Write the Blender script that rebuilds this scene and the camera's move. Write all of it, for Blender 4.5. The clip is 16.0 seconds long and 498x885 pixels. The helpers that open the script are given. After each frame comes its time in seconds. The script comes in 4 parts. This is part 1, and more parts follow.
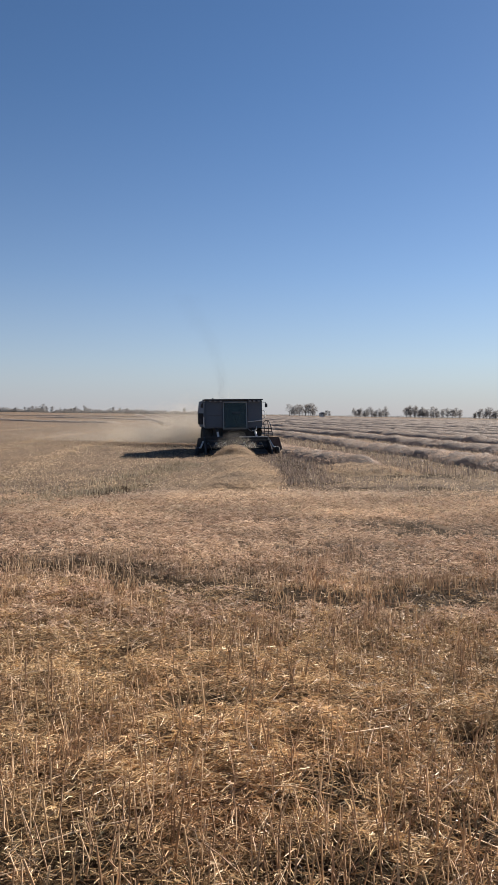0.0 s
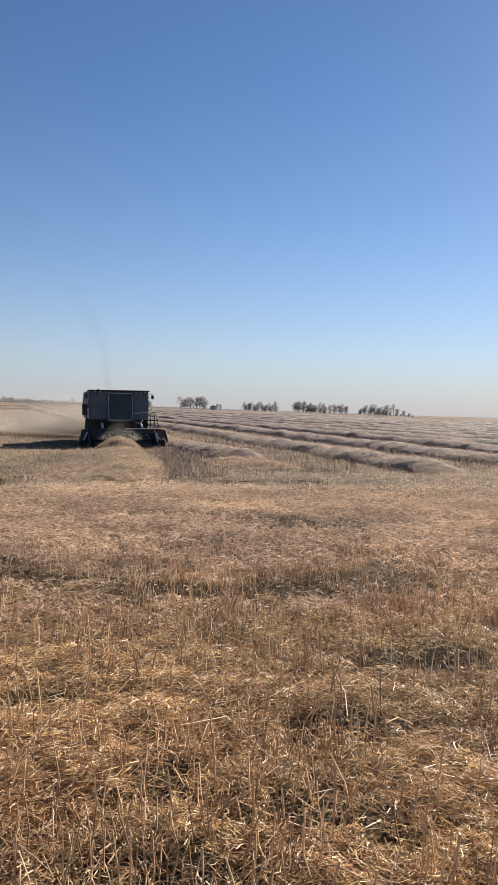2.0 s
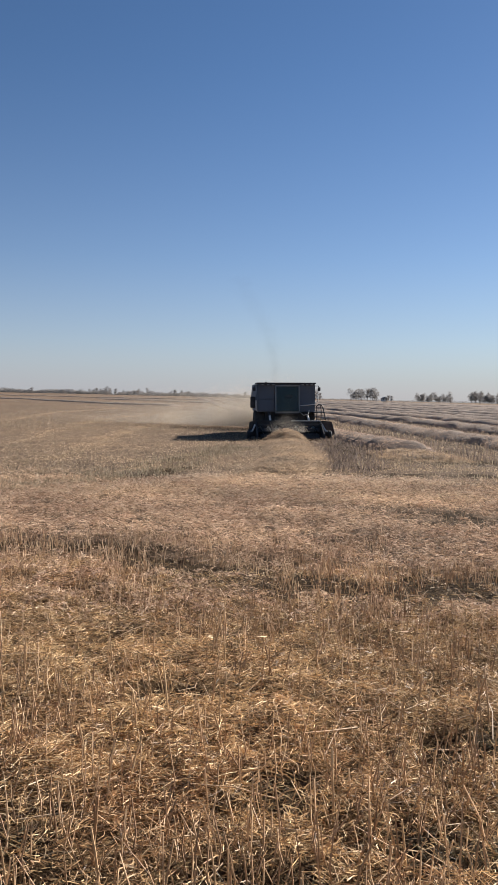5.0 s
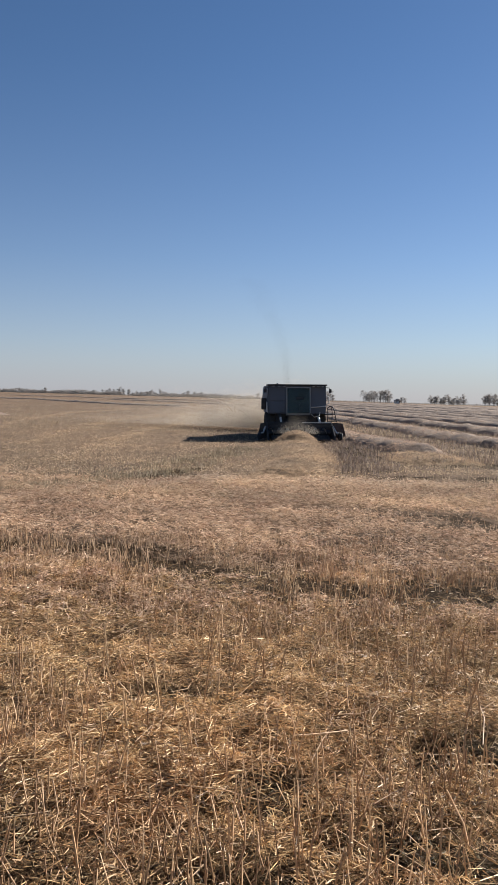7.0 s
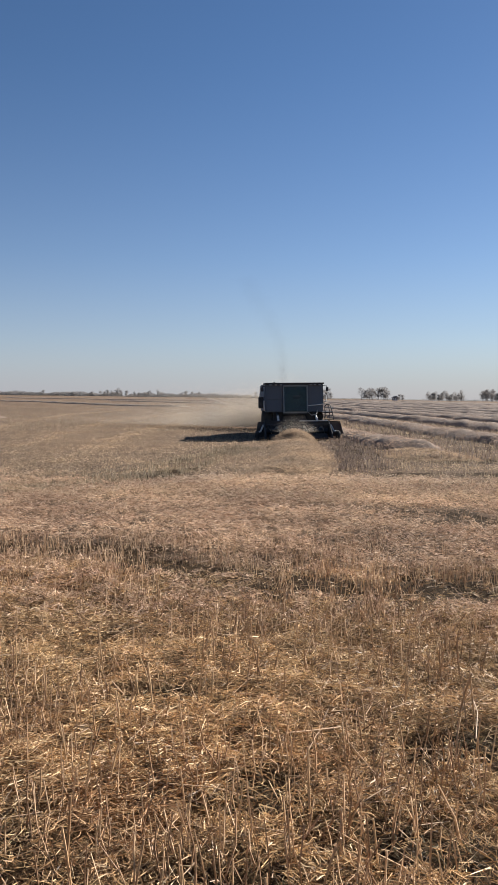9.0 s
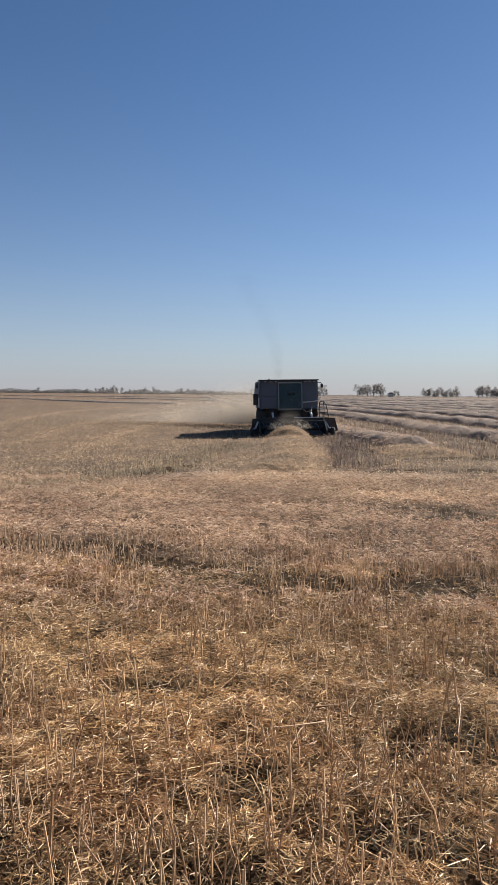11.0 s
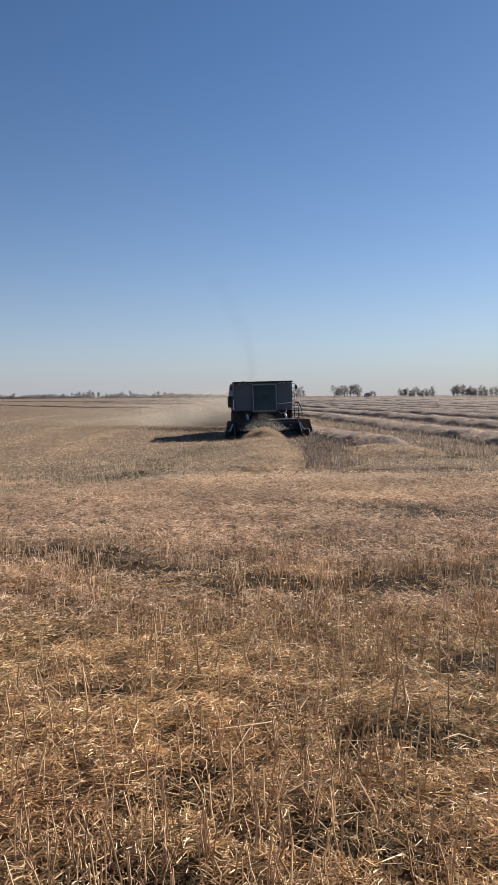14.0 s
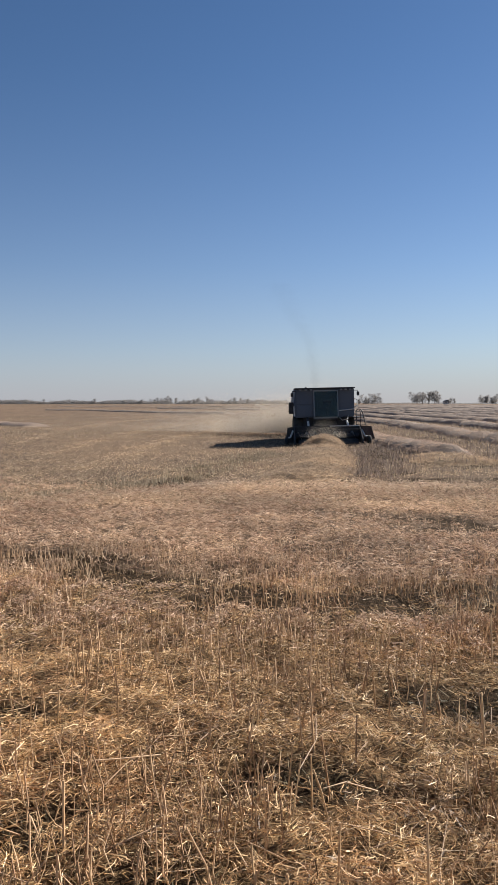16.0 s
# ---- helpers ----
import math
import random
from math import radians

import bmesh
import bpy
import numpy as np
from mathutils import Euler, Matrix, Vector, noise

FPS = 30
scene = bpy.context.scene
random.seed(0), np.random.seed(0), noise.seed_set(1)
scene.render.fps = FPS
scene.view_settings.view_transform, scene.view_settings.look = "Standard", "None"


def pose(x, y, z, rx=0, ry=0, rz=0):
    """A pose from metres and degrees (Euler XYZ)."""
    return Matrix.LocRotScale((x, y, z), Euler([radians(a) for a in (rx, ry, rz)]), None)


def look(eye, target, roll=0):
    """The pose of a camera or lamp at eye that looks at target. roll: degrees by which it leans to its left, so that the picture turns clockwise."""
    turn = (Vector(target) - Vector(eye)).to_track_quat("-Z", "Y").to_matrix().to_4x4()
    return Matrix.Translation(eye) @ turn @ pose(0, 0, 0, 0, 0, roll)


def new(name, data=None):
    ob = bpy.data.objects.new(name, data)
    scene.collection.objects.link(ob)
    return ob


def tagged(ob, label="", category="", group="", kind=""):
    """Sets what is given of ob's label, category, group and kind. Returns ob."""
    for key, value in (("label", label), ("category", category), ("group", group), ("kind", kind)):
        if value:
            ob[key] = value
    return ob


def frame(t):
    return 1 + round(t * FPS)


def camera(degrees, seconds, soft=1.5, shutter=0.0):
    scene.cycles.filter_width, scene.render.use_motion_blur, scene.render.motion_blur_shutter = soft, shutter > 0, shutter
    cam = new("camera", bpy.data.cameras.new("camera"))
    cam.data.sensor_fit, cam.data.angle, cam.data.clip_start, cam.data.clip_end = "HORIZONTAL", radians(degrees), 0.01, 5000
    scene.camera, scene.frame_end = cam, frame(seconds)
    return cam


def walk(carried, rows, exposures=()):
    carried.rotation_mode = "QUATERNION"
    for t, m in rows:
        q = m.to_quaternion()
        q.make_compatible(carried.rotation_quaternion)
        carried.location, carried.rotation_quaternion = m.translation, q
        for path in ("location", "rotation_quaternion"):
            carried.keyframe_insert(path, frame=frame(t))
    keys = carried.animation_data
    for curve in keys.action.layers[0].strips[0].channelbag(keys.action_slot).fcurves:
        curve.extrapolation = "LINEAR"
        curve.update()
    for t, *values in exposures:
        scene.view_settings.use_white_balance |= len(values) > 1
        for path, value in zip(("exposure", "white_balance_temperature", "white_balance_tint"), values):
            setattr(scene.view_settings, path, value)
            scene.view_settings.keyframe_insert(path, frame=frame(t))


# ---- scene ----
# ---- camera and its way ----
PATH = [
    (0, (0.123, 0.229, 1.611), 0.476, -2.369, 0.259),
    (0.5, (0.118, 0.262, 1.613), -0.242, -2.438, 0.527),
    (1, (0.148, 0.283, 1.605), -5.599, -2.563, 1.132),
    (1.5, (0.265, 0.263, 1.608), -7.508, -2.737, 1.418),
    (2, (0.387, 0.214, 1.617), -8.049, -2.797, 1.485),
    (2.5, (0.418, 0.198, 1.620), -6.704, -2.930, 1.493),
    (3, (0.434, 0.201, 1.621), 0.526, -3.227, 1.046),
    (3.5, (0.467, 0.253, 1.616), 3.206, -3.637, 0.780),
    (4, (0.504, 0.411, 1.603), 3.958, -3.729, 0.806),
    (6.5, (0.739, 0.447, 1.613), 6.292, -3.579, 0.891),
    (7, (0.724, 0.442, 1.614), 6.208, -3.589, 1.114),
    (7.5, (0.711, 0.435, 1.617), 6.139, -3.603, 1.144),
    (8, (0.715, 0.439, 1.616), 6.145, -3.605, 1.122),
    (8.5, (0.742, 0.454, 1.611), 6.193, -3.574, 0.570),
    (9, (0.773, 0.448, 1.608), 6.097, -3.649, 0.232),
    (11.5, (0.842, 0.432, 1.612), 5.547, -3.898, -0.003),
    (12, (0.847, 0.437, 1.608), 5.171, -3.841, -0.104),
    (12.5, (0.855, 0.440, 1.606), 4.891, -3.795, -0.235),
    (13, (0.874, 0.431, 1.612), 4.555, -3.784, -0.357),
    (13.5, (0.937, 0.414, 1.612), 4.337, -3.709, -0.546),
    (14, (1.013, 0.453, 1.601), 4.092, -3.720, -0.827),
    (14.5, (1.140, 0.597, 1.574), 4.654, -3.566, -0.785),
    (15, (1.340, 0.763, 1.585), 6.689, -3.335, -0.582),
    (15.5, (1.589, 0.834, 1.558), 9.663, -3.259, -0.570),
    (16, (1.870, 0.862, 1.585), 10.058, -3.157, -0.564),
]
cam = camera(37.5, 16.0, soft=1.25)


def aim(eye, yaw, pitch, roll):
    """A pose from the eye and degrees to the left of +y, up, and of lean."""
    y, p = radians(yaw), radians(pitch)
    ahead = Vector((-math.sin(y) * math.cos(p), math.cos(y) * math.cos(p), math.sin(p)))
    return look(eye, Vector(eye) + ahead, roll)


walk(cam, [(t, aim(e, a, b, c)) for t, e, a, b, c in PATH],
     [(0, 1.35), (0.6, 1.36), (1.2, 1.44), (2, 1.46), (2.6, 1.41), (3.2, 1.36), (4, 1.34), (9, 1.34), (16, 1.34)])

# ---- sky and sun ----
SUN_EL, SUN_AZ = 28.0, 44.0      # degrees up; degrees from +y towards +x
world = bpy.data.worlds.new("sky")
scene.world = world
world.use_nodes = True
wn = world.node_tree
sky = wn.nodes.new("ShaderNodeTexSky")
sky.sky_type = "NISHITA"
sky.sun_disc = False
sky.sun_elevation = radians(SUN_EL)
sky.sun_rotation = radians(SUN_AZ)
sky.altitude = 500
sky.air_density = 0.8
sky.dust_density = 0.1
sky.ozone_density = 1.6
background = wn.nodes["Background"]
background.inputs["Strength"].default_value = 0.04
# a pale autumn haze lies all round the horizon
coords = wn.nodes.new("ShaderNodeTexCoord")
split = wn.nodes.new("ShaderNodeSeparateXYZ")
wn.links.new(coords.outputs["Generated"], split.inputs[0])
haze = wn.nodes.new("ShaderNodeValToRGB")
haze.color_ramp.interpolation = "B_SPLINE"
haze.color_ramp.elements.new(0.12)
haze.color_ramp.elements.new(0.30)
for e, (at, v) in zip(haze.color_ramp.elements, ((0.0, 0.90), (0.07, 0.45), (0.18, 0.14), (0.40, 0.0))):
    e.position, e.color = at, (v, v, v, 1)
wn.links.new(split.outputs["Z"], haze.inputs[0])
blend = wn.nodes.new("ShaderNodeMix")
blend.data_type = "RGBA"
blend.inputs[7].default_value = (3.82, 3.9, 4.78, 1)
wn.links.new(haze.outputs[0], blend.inputs[0])
deep = wn.nodes.new("ShaderNodeHueSaturation")
deep.inputs["Saturation"].default_value = 1.18
deep.inputs["Hue"].default_value = 0.503
wn.links.new(sky.outputs[0], deep.inputs["Color"])
wn.links.new(deep.outputs[0], blend.inputs[6])
wn.links.new(blend.outputs[2], background.inputs["Color"])

sun = new("sun", bpy.data.lights.new("sun", "SUN"))
sun.data.energy = 5.0
sun.data.angle = radians(0.6)
sun.data.color = (1.0, 0.95, 0.87)
to_sun = Vector((math.sin(radians(SUN_AZ)) * math.cos(radians(SUN_EL)), math.cos(radians(SUN_AZ)) * math.cos(radians(SUN_EL)), math.sin(radians(SUN_EL))))
sun.matrix_world = look((0, 0, 60), Vector((0, 0, 60)) - to_sun)

# ---- materials ----


def node_material(name):
    m = bpy.data.materials.new(name)
    m.use_nodes = True
    nt = m.node_tree
    return m, nt, nt.nodes["Principled BSDF"]


def ramp(nt, source, stops):
    r = nt.nodes.new("ShaderNodeValToRGB")
    els = r.color_ramp.elements
    while len(els) < len(stops):
        els.new(0.5)
    for e, (p, c) in zip(els, stops):
        e.position, e.color = p, (*c, 1)
    nt.links.new(source, r.inputs[0])
    return r.outputs[0]


def noise_tex(nt, scale, detail=6, rough=0.6, stretch=(1, 1, 1), coords="Object", turn=0.0):
    tc = nt.nodes.new("ShaderNodeTexCoord")
    mp = nt.nodes.new("ShaderNodeMapping")
    mp.inputs["Scale"].default_value = stretch
    mp.inputs["Rotation"].default_value = (0, 0, turn)
    n = nt.nodes.new("ShaderNodeTexNoise")
    n.inputs["Scale"].default_value, n.inputs["Detail"].default_value, n.inputs["Roughness"].default_value = scale, detail, rough
    nt.links.new(tc.outputs[coords], mp.inputs[0])
    nt.links.new(mp.outputs[0], n.inputs["Vector"])
    return n.outputs["Fac"]


def mixed(nt, fac, a, b, mode="MIX"):
    m = nt.nodes.new("ShaderNodeMix")
    m.data_type, m.blend_type = "RGBA", mode
    for sock, v in ((m.inputs[0], fac), (m.inputs[6], a), (m.inputs[7], b)):
        if isinstance(v, (int, float)):
            sock.default_value = v
        elif isinstance(v, tuple):
            sock.default_value = (*v, 1)
        else:
            nt.links.new(v, sock)
    return m.outputs[2]


def bump(nt, bsdf, height, strength, distance):
    b = nt.nodes.new("ShaderNodeBump")
    b.inputs["Strength"].default_value, b.inputs["Distance"].default_value = strength, distance
    nt.links.new(height, b.inputs["Height"])
    nt.links.new(b.outputs[0], bsdf.inputs["Normal"])


def fibre_material(name, stops, rough=0.55, through_light=0.0, patch=None, blotch=False):
    """Dry plant matter whose pieces differ from one another."""
    m, nt, p = node_material(name)
    g = nt.nodes.new("ShaderNodeNewGeometry")
    col = ramp(nt, g.outputs["Random Per Island"], stops)
    big = noise_tex(nt, 0.35, 3, 0.5)
    lo, hi = patch or ((0.82, 0.82, 0.84), (1.1, 1.05, 1.0))
    col = mixed(nt, 1.0, col, ramp(nt, big, [(0.35, lo), (0.65, hi)]), "MULTIPLY")
    if blotch:
        spots = noise_tex(nt, 1.7, 4, 0.6)
        col = mixed(nt, 1.0, col, ramp(nt, spots, [(0.34, (0.82, 0.75, 0.73)), (0.52, (1.0, 0.99, 0.98)), (0.68, (1.10, 1.09, 1.04))]), "MULTIPLY")
    fine = noise_tex(nt, 60, 3, 0.6)
    col = mixed(nt, 1.0, col, ramp(nt, fine, [(0.3, (0.8, 0.78, 0.76)), (0.7, (1.08, 1.06, 1.02))]), "MULTIPLY")
    nt.links.new(col, p.inputs["Base Color"])
    p.inputs["Roughness"].default_value = rough
    p.inputs["Specular IOR Level"].default_value = 0.25
    if through_light:
        t = nt.nodes.new("ShaderNodeBsdfTranslucent")
        nt.links.new(col, t.inputs["Color"])
        mx = nt.nodes.new("ShaderNodeMixShader")
        mx.inputs[0].default_value = through_light
        nt.links.new(p.outputs[0], mx.inputs[1])
        nt.links.new(t.outputs[0], mx.inputs[2])
        nt.links.new(mx.outputs[0], nt.nodes["Material Output"].inputs["Surface"])
    return m


# the darkest tones of the next two stand in for shaded gaps between straws
STRAW = fibre_material("straw_litter", [(0.0, (0.06, 0.034, 0.02)), (0.30, (0.38, 0.235, 0.12)), (0.66, (0.75, 0.515, 0.275)), (1.0, (0.95, 0.77, 0.50))], 0.5, 0.22, None, True)
STRAW_MID = fibre_material("straw_chaff", [(0.0, (0.06, 0.038, 0.026)), (0.30, (0.40, 0.285, 0.205)), (0.70, (0.71, 0.54, 0.415)), (1.0, (0.95, 0.80, 0.66))], 0.8, 0.32, ((0.68, 0.63, 0.60), (1.14, 1.08, 1.0)), True)
STRAW_FAR = fibre_material("weathered_chaff", [(0.0, (0.16, 0.115, 0.075)), (0.4, (0.45, 0.34, 0.235)), (1.0, (0.74, 0.59, 0.43))], 0.85, 0.4)
BLEACHED = fibre_material("bleached_chaff", [(0.0, (0.36, 0.27, 0.20)), (0.5, (0.64, 0.50, 0.38)), (1.0, (0.82, 0.68, 0.54))], 0.85, 0.4)
STALK = fibre_material("stubble_stalk", [(0.0, (0.30, 0.20, 0.13)), (0.5, (0.54, 0.39, 0.26)), (1.0, (0.76, 0.59, 0.42))], 0.5, 0.35)
CHAFF = fibre_material("golden_chaff", [(0.0, (0.13, 0.08, 0.045)), (0.4, (0.50, 0.335, 0.187)), (1.0, (0.88, 0.67, 0.415))], 0.8, 0.28, None, True)
STALK_GREY = fibre_material("trampled_stubble", [(0.0, (0.13, 0.10, 0.088)), (0.5, (0.24, 0.19, 0.165)), (1.0, (0.38, 0.305, 0.255))], 0.7, 0.2)
STALK_LANE = fibre_material("lane_stubble", [(0.0, (0.14, 0.115, 0.08)), (0.5, (0.27, 0.23, 0.165)), (1.0, (0.46, 0.39, 0.29))], 0.7, 0.25)
STALK_FAR = fibre_material("weathered_stubble", [(0.0, (0.26, 0.20, 0.14)), (0.5, (0.36, 0.29, 0.21)), (1.0, (0.50, 0.42, 0.31))], 0.6, 0.3)
SWATH = fibre_material("swath_stalks", [(0.0, (0.23, 0.17, 0.135)), (0.5, (0.40, 0.305, 0.25)), (1.0, (0.56, 0.44, 0.36))], 0.95, 0.5)
FEED = fibre_material("tan_swath_stalks", [(0.0, (0.22, 0.16, 0.115)), (0.5, (0.385, 0.295, 0.215)), (1.0, (0.55, 0.435, 0.32))], 0.85, 0.45)
DUST = fibre_material("dust", [(0.0, (0.54, 0.505, 0.45)), (1.0, (0.64, 0.60, 0.54))], 0.95, 0.5)
SMOKE = fibre_material("soot", [(0.0, (0.05, 0.05, 0.055)), (1.0, (0.09, 0.09, 0.095))], 0.95, 0.3)
# leaf colour is lifted and cooled, with the haze of distance painted in
LEAF = fibre_material("hazed_autumn_leaves", [(0.0, (0.19, 0.19, 0.20)), (0.6, (0.26, 0.255, 0.26)), (1.0, (0.33, 0.315, 0.305))], 0.8, 0.5)
GREEN = fibre_material("regrowth", [(0.0, (0.05, 0.045, 0.028)), (0.7, (0.12, 0.10, 0.055)), (1.0, (0.28, 0.22, 0.13))], 0.8, 0.2)


def ground_material():
    m, nt, p = node_material("field_soil")
    at = nt.nodes.new("ShaderNodeAttribute")
    at.attribute_name = "cover"
    near = nt.nodes.new("ShaderNodeAttribute")
    near.attribute_name = "golden"
    soil = ramp(nt, noise_tex(nt, 26, 8, 0.75), [(0.34, (0.014, 0.008, 0.004)), (0.52, (0.048, 0.030, 0.016)), (0.75, (0.16, 0.108, 0.062))])
    streak = noise_tex(nt, 34, 7, 0.75, (1, 0.3, 1), turn=0.5)
    streak2 = noise_tex(nt, 30, 7, 0.75, (0.3, 1, 1), turn=-0.3)
    # both straw tones are darkened for the shade between straws a flat sheet lacks
    pale = mixed(nt, 0.5, ramp(nt, streak, [(0.36, (0.045, 0.031, 0.022)), (0.50, (0.145, 0.102, 0.072)), (0.66, (0.36, 0.268, 0.192))]),
                 ramp(nt, streak2, [(0.36, (0.05, 0.035, 0.025)), (0.52, (0.15, 0.106, 0.074)), (0.68, (0.35, 0.262, 0.187))]))
    gold = mixed(nt, 0.5, ramp(nt, streak, [(0.36, (0.035, 0.021, 0.012)), (0.50, (0.21, 0.135, 0.071)), (0.66, (0.43, 0.29, 0.158))]),
                 ramp(nt, streak2, [(0.36, (0.04, 0.024, 0.013)), (0.52, (0.215, 0.137, 0.071)), (0.68, (0.42, 0.285, 0.155))]))
    straw = mixed(nt, near.outputs["Fac"], pale, gold)
    big = ramp(nt, noise_tex(nt, 0.12, 4, 0.55, (1, 0.6, 1)), [(0.35, (0.80, 0.80, 0.82)), (0.65, (1.12, 1.06, 1.0))])
    straw = mixed(nt, 1.0, straw, big, "MULTIPLY")
    # how much straw hides the soil, broken up by the litter itself
    brk = nt.nodes.new("ShaderNodeMath")
    brk.operation = "ADD"
    nt.links.new(at.outputs["Fac"], brk.inputs[0])
    nt.links.new(noise_tex(nt, 5, 6, 0.7), brk.inputs[1])
    fac = ramp(nt, brk.outputs[0], [(0.70, (0, 0, 0)), (1.0, (1, 1, 1))])
    nt.links.new(mixed(nt, fac, soil, straw), p.inputs["Base Color"])
    p.inputs["Roughness"].default_value = 0.95
    p.inputs["Specular IOR Level"].default_value = 0.05
    bump(nt, p, noise_tex(nt, 14, 8, 0.75), 1.0, 0.08)
    return m


def paint(name, colour, rough=0.45, metal=0.0, dusty=0.35):
    """Sheet metal under a film of field dust."""
    m, nt, p = node_material(name)
    d = noise_tex(nt, 2.2, 6, 0.65)
    fine = noise_tex(nt, 30, 5, 0.7)
    base = mixed(nt, ramp(nt, fine, [(0.4, (0, 0, 0)), (0.75, (0.25, 0.25, 0.25))]), colour, tuple(c * 0.6 for c in colour))
    fac = ramp(nt, d, [(0.4, (0, 0, 0)), (0.75, (dusty, dusty, dusty))])
    nt.links.new(mixed(nt, fac, base, (0.30, 0.25, 0.19)), p.inputs["Base Color"])
    p.inputs["Roughness"].default_value, p.inputs["Metallic"].default_value = rough, metal
    p.inputs["Specular IOR Level"].default_value = 0.3
    bump(nt, p, fine, 0.15, 0.004)
    return m


def plain(name, colour, rough=0.5, metal=0.0):
    m, nt, p = node_material(name)
    f = noise_tex(nt, 12, 5, 0.6)
    nt.links.new(mixed(nt, ramp(nt, f, [(0.3, (0, 0, 0)), (0.8, (0.4, 0.4, 0.4))]), colour, tuple(min(1, c * 1.35 + 0.01) for c in colour)), p.inputs["Base Color"])
    p.inputs["Roughness"].default_value, p.inputs["Metallic"].default_value = rough, metal
    return m


PANEL = paint("grey_panel", (0.095, 0.115, 0.142), 0.7, 0.0, 0.05)
DARK = paint("dark_steel", (0.028, 0.030, 0.034), 0.6, 0.1, 0.15)
HEADER_RED = paint("header_paint", (0.065, 0.036, 0.033), 0.55, 0.0)
FRAME_GREY = paint("pale_trim", (0.24, 0.26, 0.27), 0.45, 0.3, 0.2)
ZINC = paint("bare_steel", (0.62, 0.62, 0.6), 0.35, 0.6, 0.15)
PALE = paint("pale_steel", (0.62, 0.62, 0.60), 0.5, 0.0, 0.3)
RUBBER = paint("rubber", (0.025, 0.025, 0.025), 0.85, 0.0, 0.25)
BELT = paint("belt", (0.035, 0.034, 0.032), 0.8, 0.0, 0.25)
LAMP = plain("lamp_glass", (0.22, 0.23, 0.24), 0.15)
BARK = plain("bark", (0.13, 0.11, 0.095), 0.9)
WHITE = plain("white_siding", (0.72, 0.72, 0.70), 0.6)
ROOF = plain("grey_roofing", (0.16, 0.15, 0.15), 0.8)
GLASS_DARK = plain("window_glass", (0.02, 0.022, 0.025), 0.08)
SEAT_AND_SHADE = plain("seat_and_cab_shade", (0.03, 0.03, 0.032), 0.9)
gm, gnt, gp = node_material("tinted_glass")
gp.inputs["Base Color"].default_value = (0.20, 0.28, 0.26, 1)
gp.inputs["Roughness"].default_value = 0.06
gp.inputs["Transmission Weight"].default_value = 0.85
gp.inputs["IOR"].default_value = 1.3
GLASS = gm
SOIL = ground_material()

# ---- building helpers ----


def bm_mesh(name, bm):
    me = bpy.data.meshes.new(name)
    bm.normal_update()
    bm.to_mesh(me)
    bm.free()
    return me


def part(name, bm, material, parent, label=""):
    me = bm_mesh(name, bm)
    me.materials.append(material)
    ob = new(name, me)
    ob.parent = parent
    return tagged(ob, label)


def box(bm, x0, x1, y0, y1, z0, z1, bevel=0.0):
    r = bmesh.ops.create_cube(bm, size=1)
    vs = r["verts"]
    for v in vs:
        v.co = Vector((x0 + (v.co.x + 0.5) * (x1 - x0), y0 + (v.co.y + 0.5) * (y1 - y0), z0 + (v.co.z + 0.5) * (z1 - z0)))
    if bevel:
        es = list({e for v in vs for e in v.link_edges})
        bmesh.ops.bevel(bm, geom=es, offset=bevel, segments=2, affect="EDGES", profile=0.6)
    return bm


def tube(bm, points, radius, sides=8, taper=1.0):
    """A round bar along points."""
    pts = [Vector(p) for p in points]
    rings = []
    for i, p in enumerate(pts):
        d = (pts[min(i + 1, len(pts) - 1)] - pts[max(i - 1, 0)]).normalized()
        a = d.orthogonal().normalized()
        b = d.cross(a)
        r = radius * (1 + (taper - 1) * i / max(1, len(pts) - 1))
        rings.append([bm.verts.new(p + r * (math.cos(2 * math.pi * k / sides) * a + math.sin(2 * math.pi * k / sides) * b)) for k in range(sides)])
    for r0, r1 in zip(rings, rings[1:]):
        # match the start of each ring to the one before
        off = min(range(sides), key=lambda o: sum((r0[k].co - r1[(k + o) % sides].co).length for k in range(sides)))
        r1[:] = r1[off:] + r1[:off]
        for k in range(sides):
            bm.faces.new((r0[k], r0[(k + 1) % sides], r1[(k + 1) % sides], r1[k]))
    bm.faces.new(rings[0][::-1])
    bm.faces.new(rings[-1])
    return bm


def lathe_x(bm, profile, cx, cy, cz, steps=28):
    """Turns a closed profile of (x, radius) round an axle along x."""
    rings = []
    for k in range(steps):
        a = 2 * math.pi * k / steps
        rings.append([bm.verts.new((cx + x, cy + r * math.cos(a), cz + r * math.sin(a))) for x, r in profile])
    n = len(profile)
    for k in range(steps):
        r0, r1 = rings[k], rings[(k + 1) % steps]
        for j in range(n):
            bm.faces.new((r0[j], r0[(j + 1) % n], r1[(j + 1) % n], r1[j]))
    return bm


def prism(bm, outline, y0, y1):
    """An outline of (x, z) given a depth along y."""
    a = [bm.verts.new((x, y0, z)) for x, z in outline]
    b = [bm.verts.new((x, y1, z)) for x, z in outline]
    n = len(outline)
    bm.faces.new(a)
    bm.faces.new(b[::-1])
    for k in range(n):
        bm.faces.new((a[k], b[k], b[(k + 1) % n], a[(k + 1) % n]))
    return bm


def prism_x(bm, outline, x0, x1):
    """An outline of (y, z) given a width along x."""
    a = [bm.verts.new((x0, y, z)) for y, z in outline]
    b = [bm.verts.new((x1, y, z)) for y, z in outline]
    n = len(outline)
    bm.faces.new(a[::-1])
    bm.faces.new(b)
    for k in range(n):
        bm.faces.new((a[k], a[(k + 1) % n], b[(k + 1) % n], b[k]))
    return bm


